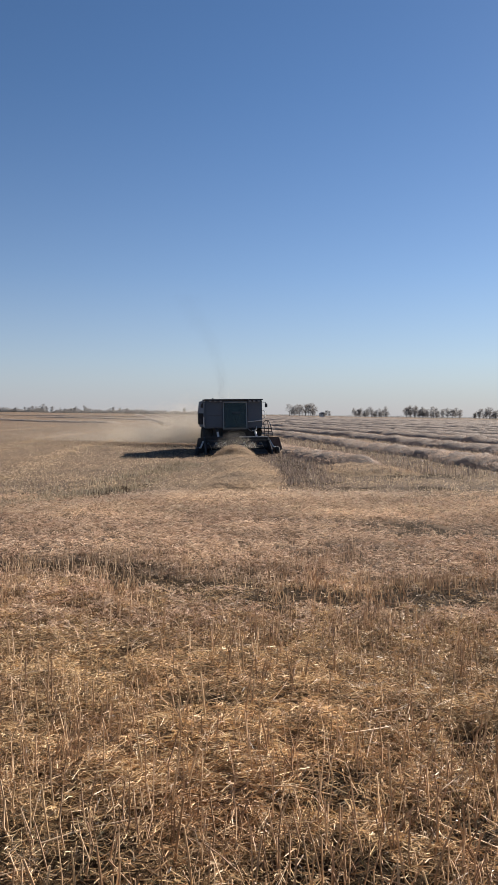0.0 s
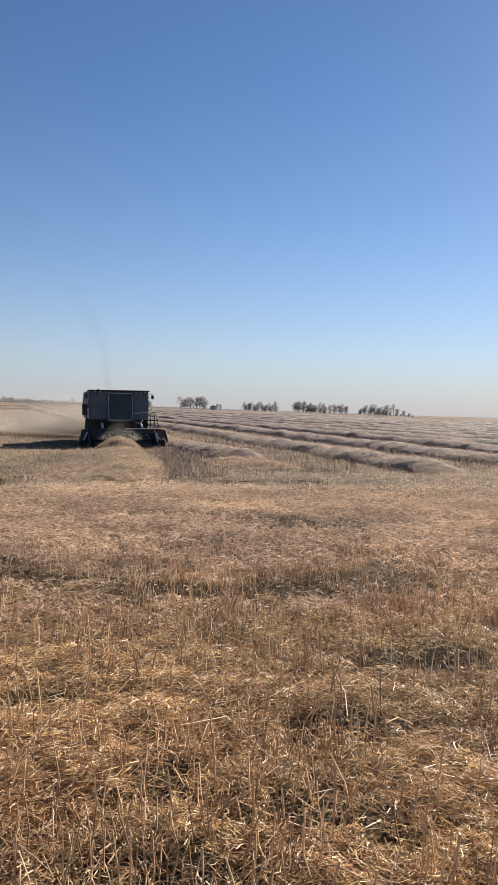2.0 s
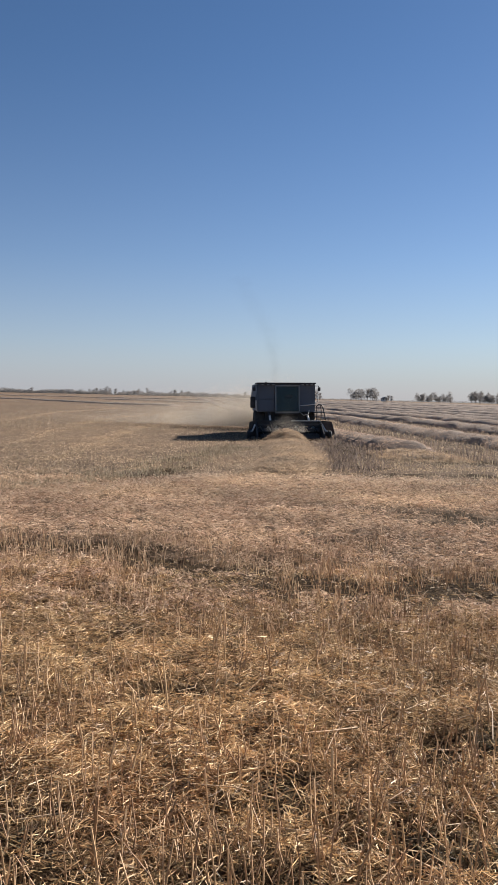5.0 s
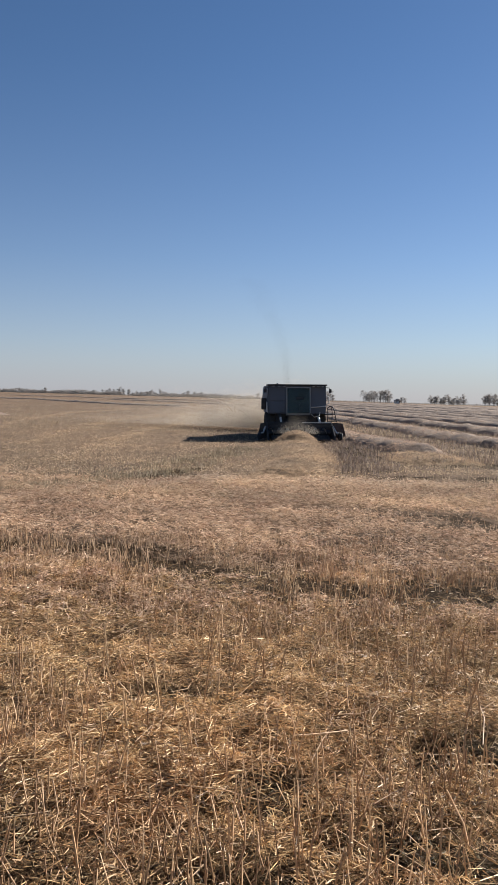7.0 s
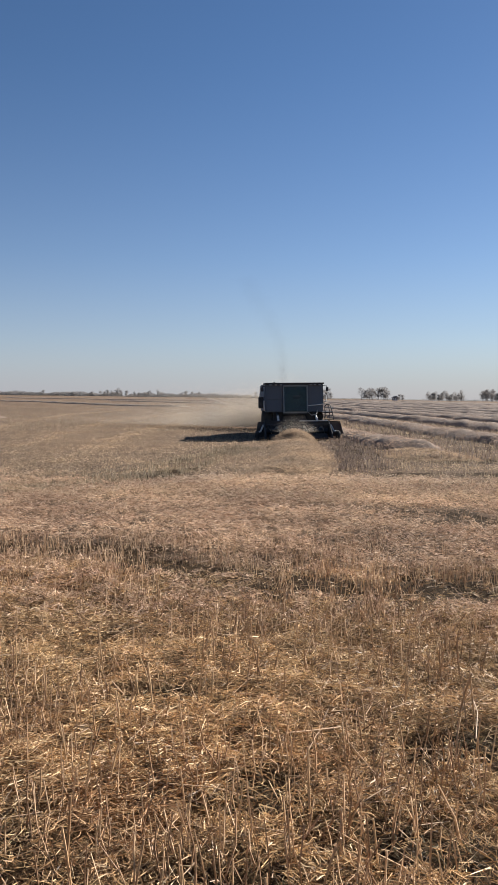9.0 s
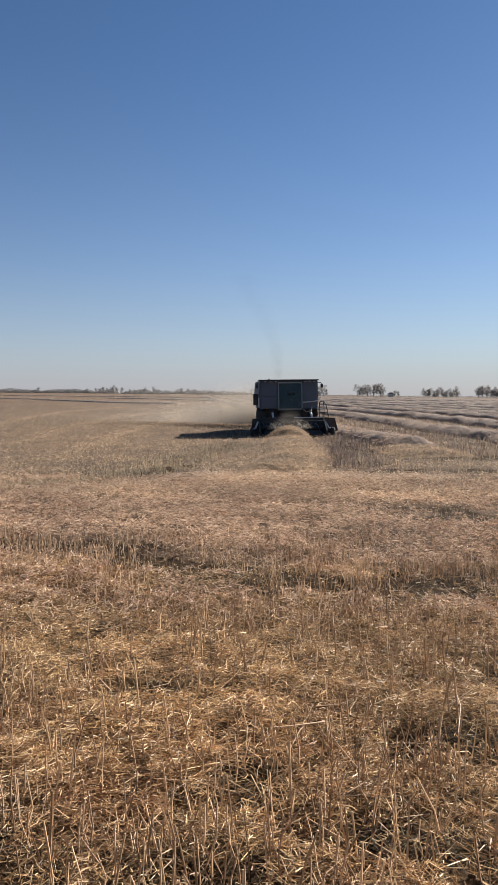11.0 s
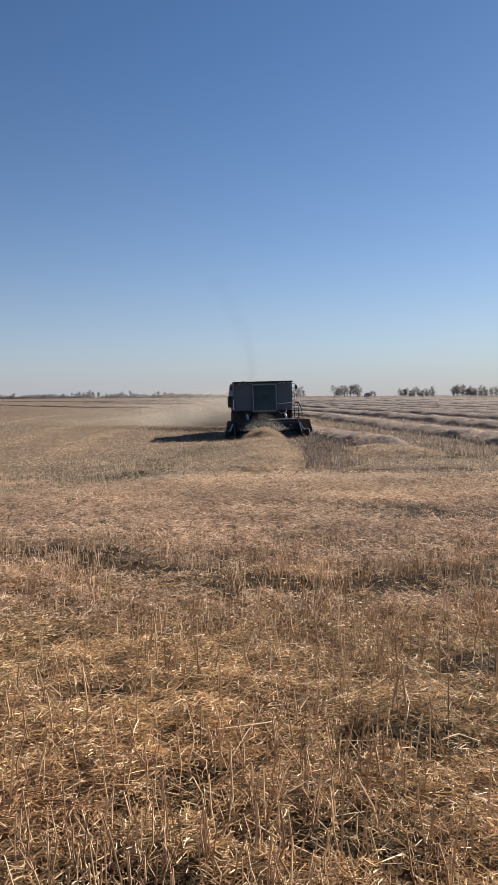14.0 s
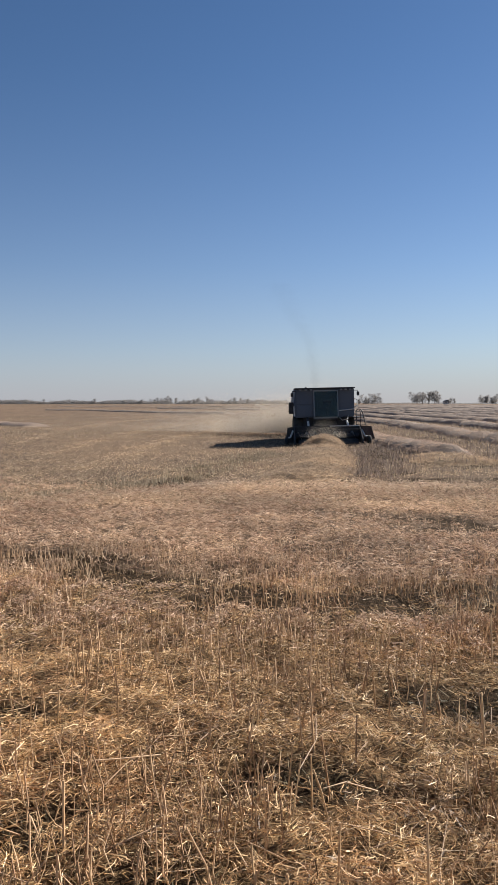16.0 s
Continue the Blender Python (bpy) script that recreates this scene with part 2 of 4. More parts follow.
def array_mesh(name, verts, faces, material):
    """A mesh from arrays, its faces all of one size."""
    me = bpy.data.meshes.new(name)
    n, k = faces.shape
    me.vertices.add(len(verts))
    me.vertices.foreach_set("co", verts.astype(np.float32).ravel())
    me.loops.add(n * k)
    me.loops.foreach_set("vertex_index", faces.astype(np.int32).ravel())
    me.polygons.add(n)
    me.polygons.foreach_set("loop_start", np.arange(0, n * k, k, dtype=np.int32))
    me.update(calc_edges=True)
    me.materials.append(material)
    return me


def lattice(x, y, seed):
    """Smooth noise from 0 to 1 at places one apart."""
    xi, yi = np.floor(x).astype(np.int64), np.floor(y).astype(np.int64)
    u, v = x - xi, y - yi
    u, v = u * u * (3 - 2 * u), v * v * (3 - 2 * v)

    def h(a, b):
        s = np.sin(a * 127.1 + b * 311.7 + seed * 74.7) * 43758.5453
        return s - np.floor(s)

    return (h(xi, yi) * (1 - u) + h(xi + 1, yi) * u) * (1 - v) + (h(xi, yi + 1) * (1 - u) + h(xi + 1, yi + 1) * u) * v


def rough_noise(x, y, seed, octaves=3):
    out, amp, tot = 0.0, 1.0, 0.0
    for k in range(octaves):
        out = out + amp * lattice(x * 2**k, y * 2**k, seed + k)
        tot += amp
        amp *= 0.55
    return out / tot


def ease(a, b, v):
    """Rises smoothly from 0 at a to 1 at b."""
    q = np.clip((v - a) / (b - a), 0, 1)
    return q * q * (3 - 2 * q)


rng = np.random.default_rng(7)

# ---- the lie of the land ----


def base_height(x, y):
    """Falls away from the viewer's rise, lies level past it, and is higher far off to the left."""
    near = -0.0386 * np.minimum(y, 15.0)
    beyond = -0.184 * (1 - np.exp(-np.maximum(y - 15.0, 0) * 0.0386 / 0.184))
    far = -0.009 * np.clip(x, -700, 500) * ease(50, 480, y)
    far = far - 0.022 * np.clip(x - 175, 0, 400) * ease(50, 480, y)
    drop = -9.0 * ease(540, 1200, y)
    return near + beyond + far + drop


def height(x, y):
    x, y = np.asarray(x, float), np.asarray(y, float)
    fade = 1 - ease(30, 90, y)
    small = (rough_noise(x * 0.9, y * 0.9, 3, 3) - 0.5) * 0.11 * fade + (rough_noise(x * 3.3, y * 3.3, 14, 2) - 0.5) * 0.105 * fade
    swell = (rough_noise(x * 0.03, y * 0.03, 11, 2) - 0.5) * 0.5 * ease(60, 140, y)
    return base_height(x, y) + small + swell


# the first three also carry the shade of a rut that isn't modelled
# bare dark places: x, y, half length, half width, turn in degrees
BARE_AND_RUT = [(1.3, 14.3, 1.1, 0.55, 3), (2.3, 14.1, 1.5, 0.60, 3), (3.5, 12.9, 1.5, 1.0, -8), (-2.7, 9.3, 1.3, 0.45, 5), (-1.1, 8.4, 1.0, 0.4, -15), (2.6, 8.2, 1.0, 0.35, 0),
        (1.7, 7.5, 0.8, 0.45, 0), (0.7, 7.5, 0.7, 0.42, 0), (-0.15, 8.2, 0.3, 0.15, 0), (-0.9, 5.3, 0.16, 0.12, 0), (-0.25, 4.6, 0.2, 0.14, 0),
        (-0.85, 2.95, 0.6, 0.36, 10), (-0.5, 2.5, 0.65, 0.38, 0), (0.4, 2.7, 0.45, 0.26, 0), (1.55, 4.1, 0.35, 0.2, 0), (1.25, 3.15, 0.3, 0.18, 0),
        (0.5, 3.6, 0.2, 0.18, 0), (2.4, 5.2, 0.5, 0.25, 0), (0.3, 21.8, 1.6, 0.7, 15), (1.4, 24.5, 1.8, 0.8, 15), (-4.6, 20.4, 2.6, 0.8, 8),
        (1.9, 31, 1.3, 3.2, 0), (6.5, 27.5, 2.6, 1.5, 0), (4.5, 22.5, 3.0, 0.9, 5)]


def crest(x):
    """Where the spread chaff ends against the older stubble."""
    return np.interp(x, (-12, -9, -5.9, -5.3, -4.3, -3.4, -2.8, 6, 14), (8, 10.5, 14.3, 16.4, 17.4, 19.4, 20.5, 20.6, 20)) + 0.8 * (rough_noise(x * 0.35, x * 0, 52, 2) - 0.5)


def old_lane(x, y):
    """Grey trodden stubble beside the chaff, curving up to the harvester."""
    off = x - np.interp(y, (12, 16, 17.5, 18.7, 20.6, 24, 28, 32, 38), (-8, -6.2, -5.7, -4.7, -3.8, -3.5, -3.15, -2.6, -2.0))
    body = 0.55 * np.exp(-(np.minimum(off, 0) / 2.0) ** 2) + 0.75 * np.exp(-((off + 0.35) / 0.55) ** 2)
    return body * np.exp(-(np.maximum(off, 0) / 0.45) ** 2) * (1 - ease(31, 38, y))


def lanes(x, y):
    """Wheel tracks and cut rows, -1 to 1, that bend towards the harvester."""
    lane = x - 0.21 * (y - 25) + 0.006 * (y - 25) ** 2
    return np.sin(2 * math.pi * lane / 2.1 + 1.2 * rough_noise(x * 0.2, y * 0.2, 19, 2)) * ease(19, 22, y) * ease(-0.5, 1.5, -x) * (1 - ease(45, 80, y))


def soil_and_rut_shade(x, y):
    """Where wet soil lies open, with a rut's shade put into the colour, 0 to 1."""
    m = np.zeros(np.shape(x))
    ragged = 0.15 + 1.6 * rough_noise(x * 4, y * 3, 5, 3)
    for bx, by, a, b, turn in BARE_AND_RUT:
        t = math.radians(turn)
        dx, dy = x - bx, y - by
        u, v = (dx * math.cos(t) + dy * math.sin(t)) / a, (-dx * math.sin(t) + dy * math.cos(t)) / b
        m = np.maximum(m, (0.8 if by < 6 else 1.0) * np.exp(-((u * u + v * v) * 0.9) ** 1.5) * ragged)
    return np.clip(m, 0, 1)


def grey_lane(x, y):
    """Standing grey stubble between the windrow being gathered and the next."""
    off = x - np.interp(y, (22, 25, 30, 36, 44), (1.4, 1.7, 1.9, 1.6, 1.0))
    return np.exp(-(off / 1.05) ** 2) * (0.3 + 1.2 * rough_noise(x * 1.4, y * 0.7, 93, 3)) * ease(22.0, 26, y) * (1 - ease(40, 46, y))


def cover(x, y):
    """How much of the soil the straw hides, 0 to 1."""
    c = 0.62 + 0.9 * (rough_noise(x * 0.9 + 9, y * 0.6, 21, 3) - 0.42)
    c = c + 0.35 * ease(9.5, 13, y)
    band = np.exp(-((y - 8.4 + 0.25 * x) / 0.9) ** 2) * (0.12 + 0.5 * rough_noise(x * 1.3, y * 1.8, 77, 2))
    c = c - band
    # wheel tracks and cut rows that curve across the older stubble
    c = c + 0.42 * lanes(x, y)
    # the uncut side, its soil barer between the rows, and the older stubble beyond the chaff
    c = c - 0.38 * ease(-1.0, 1.0, x - (0.4 - 0.185 * (y - 43.6))) * ease(27, 33, y)
    c = c - 0.62 * old_lane(x, y) + 0.35 * np.exp(-((y - crest(x)) / 0.8) ** 2) * (1 - ease(3, 6, x))
    c = c - 0.18 * ease(21.0, 24.0, y - 0.1 * x) * ease(0.0, 1.5, x)
    return np.clip(c - 0.85 * soil_and_rut_shade(x, y) - 0.48 * grey_lane(x, y), 0, 1)


def spaced(inner0, inner1, step, outer0, outer1, growth):
    mid = list(np.arange(inner0, inner1, step))
    up, s = [mid[-1]], step
    while up[-1] < outer1:
        s *= growth
        up.append(up[-1] + s)
    down, s = [mid[0]], step
    while down[-1] > outer0:
        s *= growth
        down.append(down[-1] - s)
    return np.array(down[:0:-1] + mid + up[1:])


def build_ground():
    xs = spaced(-6, 8, 0.15, -2600, 2600, 1.07)
    ys = spaced(1.5, 22, 0.11, -400, 3600, 1.05)
    X, Y = np.meshgrid(xs, ys)
    Z = height(X, Y)
    verts = np.stack([X, Y, Z], -1).reshape(-1, 3)
    nx, ny = len(xs), len(ys)
    i = np.arange(nx * ny).reshape(ny, nx)
    faces = np.stack([i[:-1, :-1], i[:-1, 1:], i[1:, 1:], i[1:, :-1]], -1).reshape(-1, 4)
    me = array_mesh("ground", verts, faces, SOIL)
    me.polygons.foreach_set("use_smooth", np.ones(len(faces), bool))
    a = me.attributes.new("cover", "FLOAT", "POINT")
    a.data.foreach_set("value", (cover(X, Y) - 0.20 * ease(9.5, 11.5, Y) * (1 - ease(18, 20, Y))).astype(np.float32).ravel())
    b = me.attributes.new("golden", "FLOAT", "POINT")
    b.data.foreach_set("value", (1 - ease(6.5, 11, Y + 2 * rough_noise(X * 0.5, Y * 0.5, 8, 2))).astype(np.float32).ravel())
    return tagged(new("ground", me), "harvested stubble field of dark soil under chopped straw", "ground", kind="structure")


build_ground()

# ---- straw and stubble ----


def ribbons(name, material, p0, p1, r):
    """Many split straws from p0 to p1, each a narrow creased strip."""
    d = p1 - p0
    d = d / np.linalg.norm(d, axis=1, keepdims=True)
    side = np.cross(d, rng.normal(0, 1, d.shape))
    side /= np.linalg.norm(side, axis=1, keepdims=True)
    w = side * r[:, None] * 1.25
    verts = np.stack([p0 - w, p0 + w, p1 + w * 0.7, p1 - w * 0.7], 1).reshape(-1, 3)
    return new(name, array_mesh(name, verts, np.arange(len(verts)).reshape(-1, 4), material))


def slivers(name, material, p0, p1, r):
    """Many small splinters from p0 to p1, each drawn out to a point."""
    d = p1 - p0
    side = np.cross(d, rng.normal(0, 1, d.shape))
    side /= np.linalg.norm(side, axis=1, keepdims=True) + 1e-9
    w = side * r[:, None] * 1.5
    verts = np.stack([p0 - w, p0 + w, p1], 1).reshape(-1, 3)
    return new(name, array_mesh(name, verts, np.arange(len(verts)).reshape(-1, 3), material))


def curls(name, material, p0, mid, p1, r):
    """Many flattened straws, each bent where it was crushed."""
    d = p1 - p0
    side = np.cross(d, rng.normal(0, 1, d.shape))
    side /= np.linalg.norm(side, axis=1, keepdims=True) + 1e-9
    w = side * r[:, None] * 1.25
    verts = np.stack([p0 - w, p0 + w, mid - w, mid + w, p1 - w * 0.6, p1 + w * 0.6], 1).reshape(-1, 3)
    faces = (np.array([[0, 1, 3, 2], [2, 3, 5, 4]])[None] + (np.arange(len(p0)) * 6)[:, None, None]).reshape(-1, 4)
    return new(name, array_mesh(name, verts, faces, material))


def sticks(name, material, p0, p1, r0, r1, mid=None):
    """Many thin three-sided stalks from p0 to p1, bent through mid where given."""
    d = p1 - p0
    d = d / np.linalg.norm(d, axis=1, keepdims=True)
    ref = np.where(np.abs(d[:, 2:3]) > 0.8, np.array([[1.0, 0, 0]]), np.array([[0, 0, 1.0]]))
    a = np.cross(d, ref)
    a /= np.linalg.norm(a, axis=1, keepdims=True)
    b = np.cross(d, a)
    rows = [p0, p1] if mid is None else [p0, mid, p1]
    rad = [r0, r1] if mid is None else [r0, (r0 + r1) / 2, r1]
    spin = rng.uniform(0, 2 * math.pi, len(p0))
    rings = []
    for c, r in zip(rows, rad):
        for k in range(3):
            t = spin + k * 2 * math.pi / 3
            rings.append(c + r[:, None] * (np.cos(t)[:, None] * a + np.sin(t)[:, None] * b))
    m = len(rings)
    verts = np.stack(rings, 1).reshape(-1, 3)
    f = []
    for s in range(len(rows) - 1):
        for k in range(3):
            f.append([3 * s + k, 3 * s + (k + 1) % 3, 3 * s + 3 + (k + 1) % 3, 3 * s + 3 + k])
    faces = (np.array(f)[None] + (np.arange(len(p0)) * m)[:, None, None]).reshape(-1, 4)
    return new(name, array_mesh(name, verts, faces, material))


def scatter(n, y0, y1, spread=0.57, margin=0.6, power=1.0, shift=0.0):
    """Places over the wedge of field before the viewer."""
    y = y0 + (y1 - y0) * rng.uniform(0, 1, n) ** power
    y = np.abs(y + rng.normal(0, 0.35, n) * ease(5, 0, y - y0))
    w = y * spread + margin
    x = 0.5 + shift * y + rng.uniform(-1, 1, n) * w + rng.normal(0, 0.10, n) * w
    return x, y


def litter(name, n, y0, y1, lens, radius, material, label, lift=0.05, tilt=0.2, bare=0.10, bend=True, power=1.0, make="stick", clods=0.0, curl=0.11, heap=0.07, lump=(6.5, 5.0)):
    x, y = scatter(n * (4 if clods else 2), y0, y1, power=power)
    keep = rng.uniform(0, 1, len(x)) < (bare + (1 - bare) * cover(x, y) ** 1.2) * (1 - 0.88 * soil_and_rut_shade(x, y) * (0.5 + 0.5 * ease(10, 11.5, y)))
    x, y = x[keep], y[keep]
    # the chaff lies in small clods with gaps between them
    clod = ease(0.36, 0.62, rough_noise(x * lump[0], y * lump[1], 88, 2))
    keep = rng.uniform(0, 1, len(x)) < 1 - clods * (1 - clod)
    x, y, clod = x[keep][:n], y[keep][:n], clod[keep][:n]
    n = len(x)
    z = height(x, y) + rng.uniform(0.0, 1.0, n) ** 1.6 * lift * (0.4 + cover(x, y)) + clods * heap * clod
    L = rng.uniform(*lens, n) * rng.uniform(0.5, 1.0, n)
    th = rng.uniform(0, 2 * math.pi, n)
    el = rng.normal(0, tilt, n)
    d = np.stack([np.cos(th) * np.cos(el), np.sin(th) * np.cos(el), np.sin(el)], 1)
    c = np.stack([x, y, z + 0.004], 1)
    r = rng.uniform(*radius, n)
    mid = c + rng.normal(0, curl, (n, 3)) * L[:, None] * (1, 1, 0.6) if bend else None
    a, b = c - d * L[:, None] / 2, c + d * L[:, None] / 2
    if make == "ribbon":
        ob = ribbons(name, material, a, b, r)
    elif make == "sliver":
        ob = slivers(name, material, a, b, r)
    elif make == "curl":
        ob = curls(name, material, a, mid, b, r)
    else:
        ob = sticks(name, material, a, b, r, r * rng.uniform(0.5, 1, n), mid)
    return tagged(ob, label, "straw", kind="stuff")


def stubble(name, n, y0, y1, tall, radius, material, label, lean=0.16, power=1.0, place=None, bend=True, blade=False):
    x, y = scatter(n * 2, y0, y1, power=power) if place is None else place
    clump = rough_noise(x * 1.6, y * 1.6, 33, 2)
    keep = rng.uniform(0, 1, len(x)) < ease(0.25, 0.7, clump)
    x, y = x[keep][:n], y[keep][:n]
    n = len(x)
    z = height(x, y) - 0.02
    H = rng.uniform(*tall, n) * rng.uniform(0.6, 1, n)
    th = rng.uniform(0, 2 * math.pi, n)
    el = np.abs(rng.normal(0, lean, n))
    top = np.stack([x + np.cos(th) * el * H, y + np.sin(th) * el * H, z + H], 1)
    p0 = np.stack([x, y, z], 1)
    mid = (p0 + top) / 2 + rng.normal(0, 0.02, (n, 3)) * (1, 1, 0) if bend else None
    r = rng.uniform(*radius, n)
    ob = ribbons(name, material, p0, top, r) if blade else sticks(name, material, p0, top, r, r * 0.7, mid)
    return tagged(ob, label, "stubble", kind="stuff")


litter("straw_litter", 15000, 0.9, 6.5, (0.05, 0.17), (0.0009, 0.0020), STRAW, "golden bent straw lying over dark soil", lift=0.05, power=1.25, tilt=0.3, clods=0.5, curl=0.16, lump=(9, 7))
litter("straw_litter", 115000, 0.9, 8.5, (0.03, 0.12), (0.0008, 0.0019), STRAW, "golden crushed straw lying over dark soil", lift=0.045, power=1.2, tilt=0.3, bare=0.18, clods=0.6, make="curl", curl=0.2, lump=(11, 8))
litter("chaff", 115000, 0.9, 9.0, (0.012, 0.06), (0.0005, 0.0012), CHAFF, "golden broken chaff over dark soil", lift=0.04, power=1.4, bare=0.22, tilt=0.5, make="ribbon", clods=0.5, lump=(11, 8))
litter("straw_litter", 250000, 6.5, 19.5, (0.03, 0.12), (0.0015, 0.0038), STRAW_MID, "pale chopped straw and chaff spread over the field", lift=0.05, power=1.2, tilt=0.4, make="sliver", bare=0.06, clods=0.9, heap=0.07, lump=(9, 5.5))
litter("straw_litter", 68000, 8.5, 21.0, (0.05, 0.15), (0.0017, 0.0037), STRAW_MID, "loose bleached straw lying on the chaff", lift=0.09, power=1.1, tilt=0.3, make="ribbon", bare=0.05, clods=0.9, heap=0.06, lump=(6, 3.2))
litter("straw_litter", 160000, 16.0, 80.0, (0.04, 0.13), (0.003, 0.007), STRAW_FAR, "pale chopped straw on the farther field", lift=0.07, power=1.8, tilt=0.45, make="sliver", clods=0.5)
# thinner litter all round the place where the viewer stands
n = 40000
ex, ey = rng.normal(0.6, 3.4, n), rng.normal(0.0, 2.6, n)
th, el = rng.uniform(0, 2 * math.pi, n), rng.normal(0, 0.35, n)
d = np.stack([np.cos(th) * np.cos(el), np.sin(th) * np.cos(el), np.sin(el)], 1) * rng.uniform(0.01, 0.06, n)[:, None]
c = np.stack([ex, ey, height(ex, ey) + rng.uniform(0.0, 0.05, n)], 1)
tagged(ribbons("straw_litter", STRAW, c - d, c + d, rng.uniform(0.0007, 0.0018, n)), "golden chopped straw lying over dark soil", "straw", kind="stuff")
# the pale edge where the spread chaff ends
n = 16000
ex = rng.uniform(-10, 5, n) - np.abs(rng.normal(0, 1.5, n))
ey = crest(ex) + rng.normal(-0.4, 0.6, n)
th, el = rng.uniform(0, 2 * math.pi, n), rng.normal(0, 0.5, n)
d = np.stack([np.cos(th) * np.cos(el), np.sin(th) * np.cos(el), np.sin(el)], 1) * rng.uniform(0.01, 0.045, n)[:, None]
c = np.stack([ex, ey, height(ex, ey) + rng.uniform(0.0, 0.10, n)], 1)
tagged(ribbons("chaff", BLEACHED, c - d, c + d, rng.uniform(0.003, 0.007, n)), "bleached chaff banked along the edge of the spread straw", "straw", kind="stuff")
# a thick mat of unbroken straw
n = 7000
mx_, my_ = rng.normal(-0.15, 0.26, n), rng.normal(3.75, 0.22, n)
th, el = rng.normal(0.5, 0.9, n), rng.normal(0, 0.25, n)
d = np.stack([np.cos(th) * np.cos(el), np.sin(th) * np.cos(el), np.sin(el)], 1) * rng.uniform(0.025, 0.085, n)[:, None]
c = np.stack([mx_, my_, height(mx_, my_) + rng.uniform(0.02, 0.075, n)], 1)
tagged(curls("straw_mat", STRAW, c - d, c + rng.normal(0, 0.012, (n, 3)), c + d, rng.uniform(0.0008, 0.0018, n)), "thick bright golden mat of long straw on the ground", "straw", kind="stuff")

# long fallen stems lying over the straw
n = 420
ex, ey = scatter(n, 2.2, 8.0, power=1.2)
th, el = rng.uniform(0, 2 * math.pi, n), np.abs(rng.normal(0.08, 0.12, n))
d = np.stack([np.cos(th) * np.cos(el), np.sin(th) * np.cos(el), np.sin(el)], 1) * rng.uniform(0.12, 0.42, n)[:, None]
c = np.stack([ex, ey, height(ex, ey) + rng.uniform(0.03, 0.07, n)], 1)
r = rng.uniform(0.0022, 0.0042, n)
tagged(sticks("fallen_stem", STALK, c, c + d, r, r * 0.6, c + d / 2 + rng.normal(0, 0.02, (n, 3))), "long tan broken stems lying across the straw", "straw", kind="stuff")

stubble("stubble", 1900, 2.4, 7.0, (0.16, 0.34), (0.0026, 0.0050), STALK, "brown cut stalks standing in straw", power=1.2)
stubble("stubble", 4200, 6.3, 10.2, (0.14, 0.27), (0.0030, 0.0054), STALK, "brown cut stalks standing in chaff")
stubble("stubble", 1500, 9.5, 18.0, (0.10, 0.22), (0.0035, 0.006), STALK, "sparse brown cut stalks standing in chaff")
sx, sy = scatter(90000, 17.0, 80.0, power=1.7)
uncut = ease(-1.0, 1.0, sx - (0.4 - 0.185 * (sy - 43.6))) * ease(24, 29, sy)
keep = rng.uniform(0, 1, len(sx)) < (0.30 + 0.7 * np.maximum(np.maximum(old_lane(sx, sy), grey_lane(sx, sy)), uncut)) * (1 - 0.7 * lanes(sx, sy)) * ease(0.3, 1.6, sy - crest(sx))
stubble("stubble", 24000, 0, 0, (0.10, 0.24), (0.004, 0.008), STALK_FAR, "weathered grey stubble standing in thin rows", blade=True, place=(sx[keep], sy[keep]))
sy = 15 + 19 * rng.uniform(0, 1, 9000) ** 1.2
sx = np.interp(sy, (12, 16, 17.5, 18.7, 20.6, 24, 28, 32, 38), (-8, -6.2, -5.7, -4.7, -3.8, -3.5, -3.15, -2.6, -2.0)) + 0.25 - np.abs(rng.normal(0, 1.1, 9000))
stubble("stubble", 9000, 0, 0, (0.10, 0.20), (0.0035, 0.007), STALK_LANE, "grey-green short stubble in a curving lane", place=(sx, sy), blade=True, lean=0.2)
sy = rng.uniform(22.5, 43, 9000)
sx = np.interp(sy, (22, 25, 30, 36, 44), (1.4, 1.7, 1.9, 1.6, 1.0)) + rng.normal(0, 0.7, 9000)
stubble("stubble", 9000, 0, 0, (0.10, 0.25), (0.004, 0.008), STALK_GREY, "grey trampled stubble between two windrows", place=(sx, sy), blade=True, lean=0.3)
row = rng.integers(0, 64, 14000)
sy = 28 + 45 * rng.uniform(0, 1, 14000) ** 1.4
sx = 0.2 + 0.32 * row - 0.185 * (sy - 43.6) + rng.normal(0, 0.05, 14000)
stubble("stubble", 14000, 0, 0, (0.20, 0.36), (0.007, 0.013), STALK_GREY, "grey drilled stubble in rows between the windrows", place=(sx, sy), blade=True, lean=0.1)
stubble("stubble", 16000, 48.0, 140.0, (0.10, 0.22), (0.010, 0.022), STALK_FAR, "weathered stubble on the distant field", blade=True, power=1.3)

# a little green regrowth and wet trash in the bare places close by
gx, gy = [], []
for bx, by, a, b, turn in BARE_AND_RUT:
    if by < 6:
        k = int(260 * min(1.0, a * b * 6))
        gx.append(bx + rng.normal(0, 0.5, k) * a)
        gy.append(by + rng.normal(0, 0.5, k) * b)
gx, gy = np.concatenate(gx), np.concatenate(gy)
k = len(gx)
th, el = rng.uniform(0, 2 * math.pi, k), rng.uniform(0.05, 0.9, k)
ln = rng.uniform(0.02, 0.09, k)[:, None]
d = np.stack([np.cos(th) * np.cos(el), np.sin(th) * np.cos(el), np.sin(el)], 1)
c = np.stack([gx, gy, height(gx, gy) + 0.002], 1)
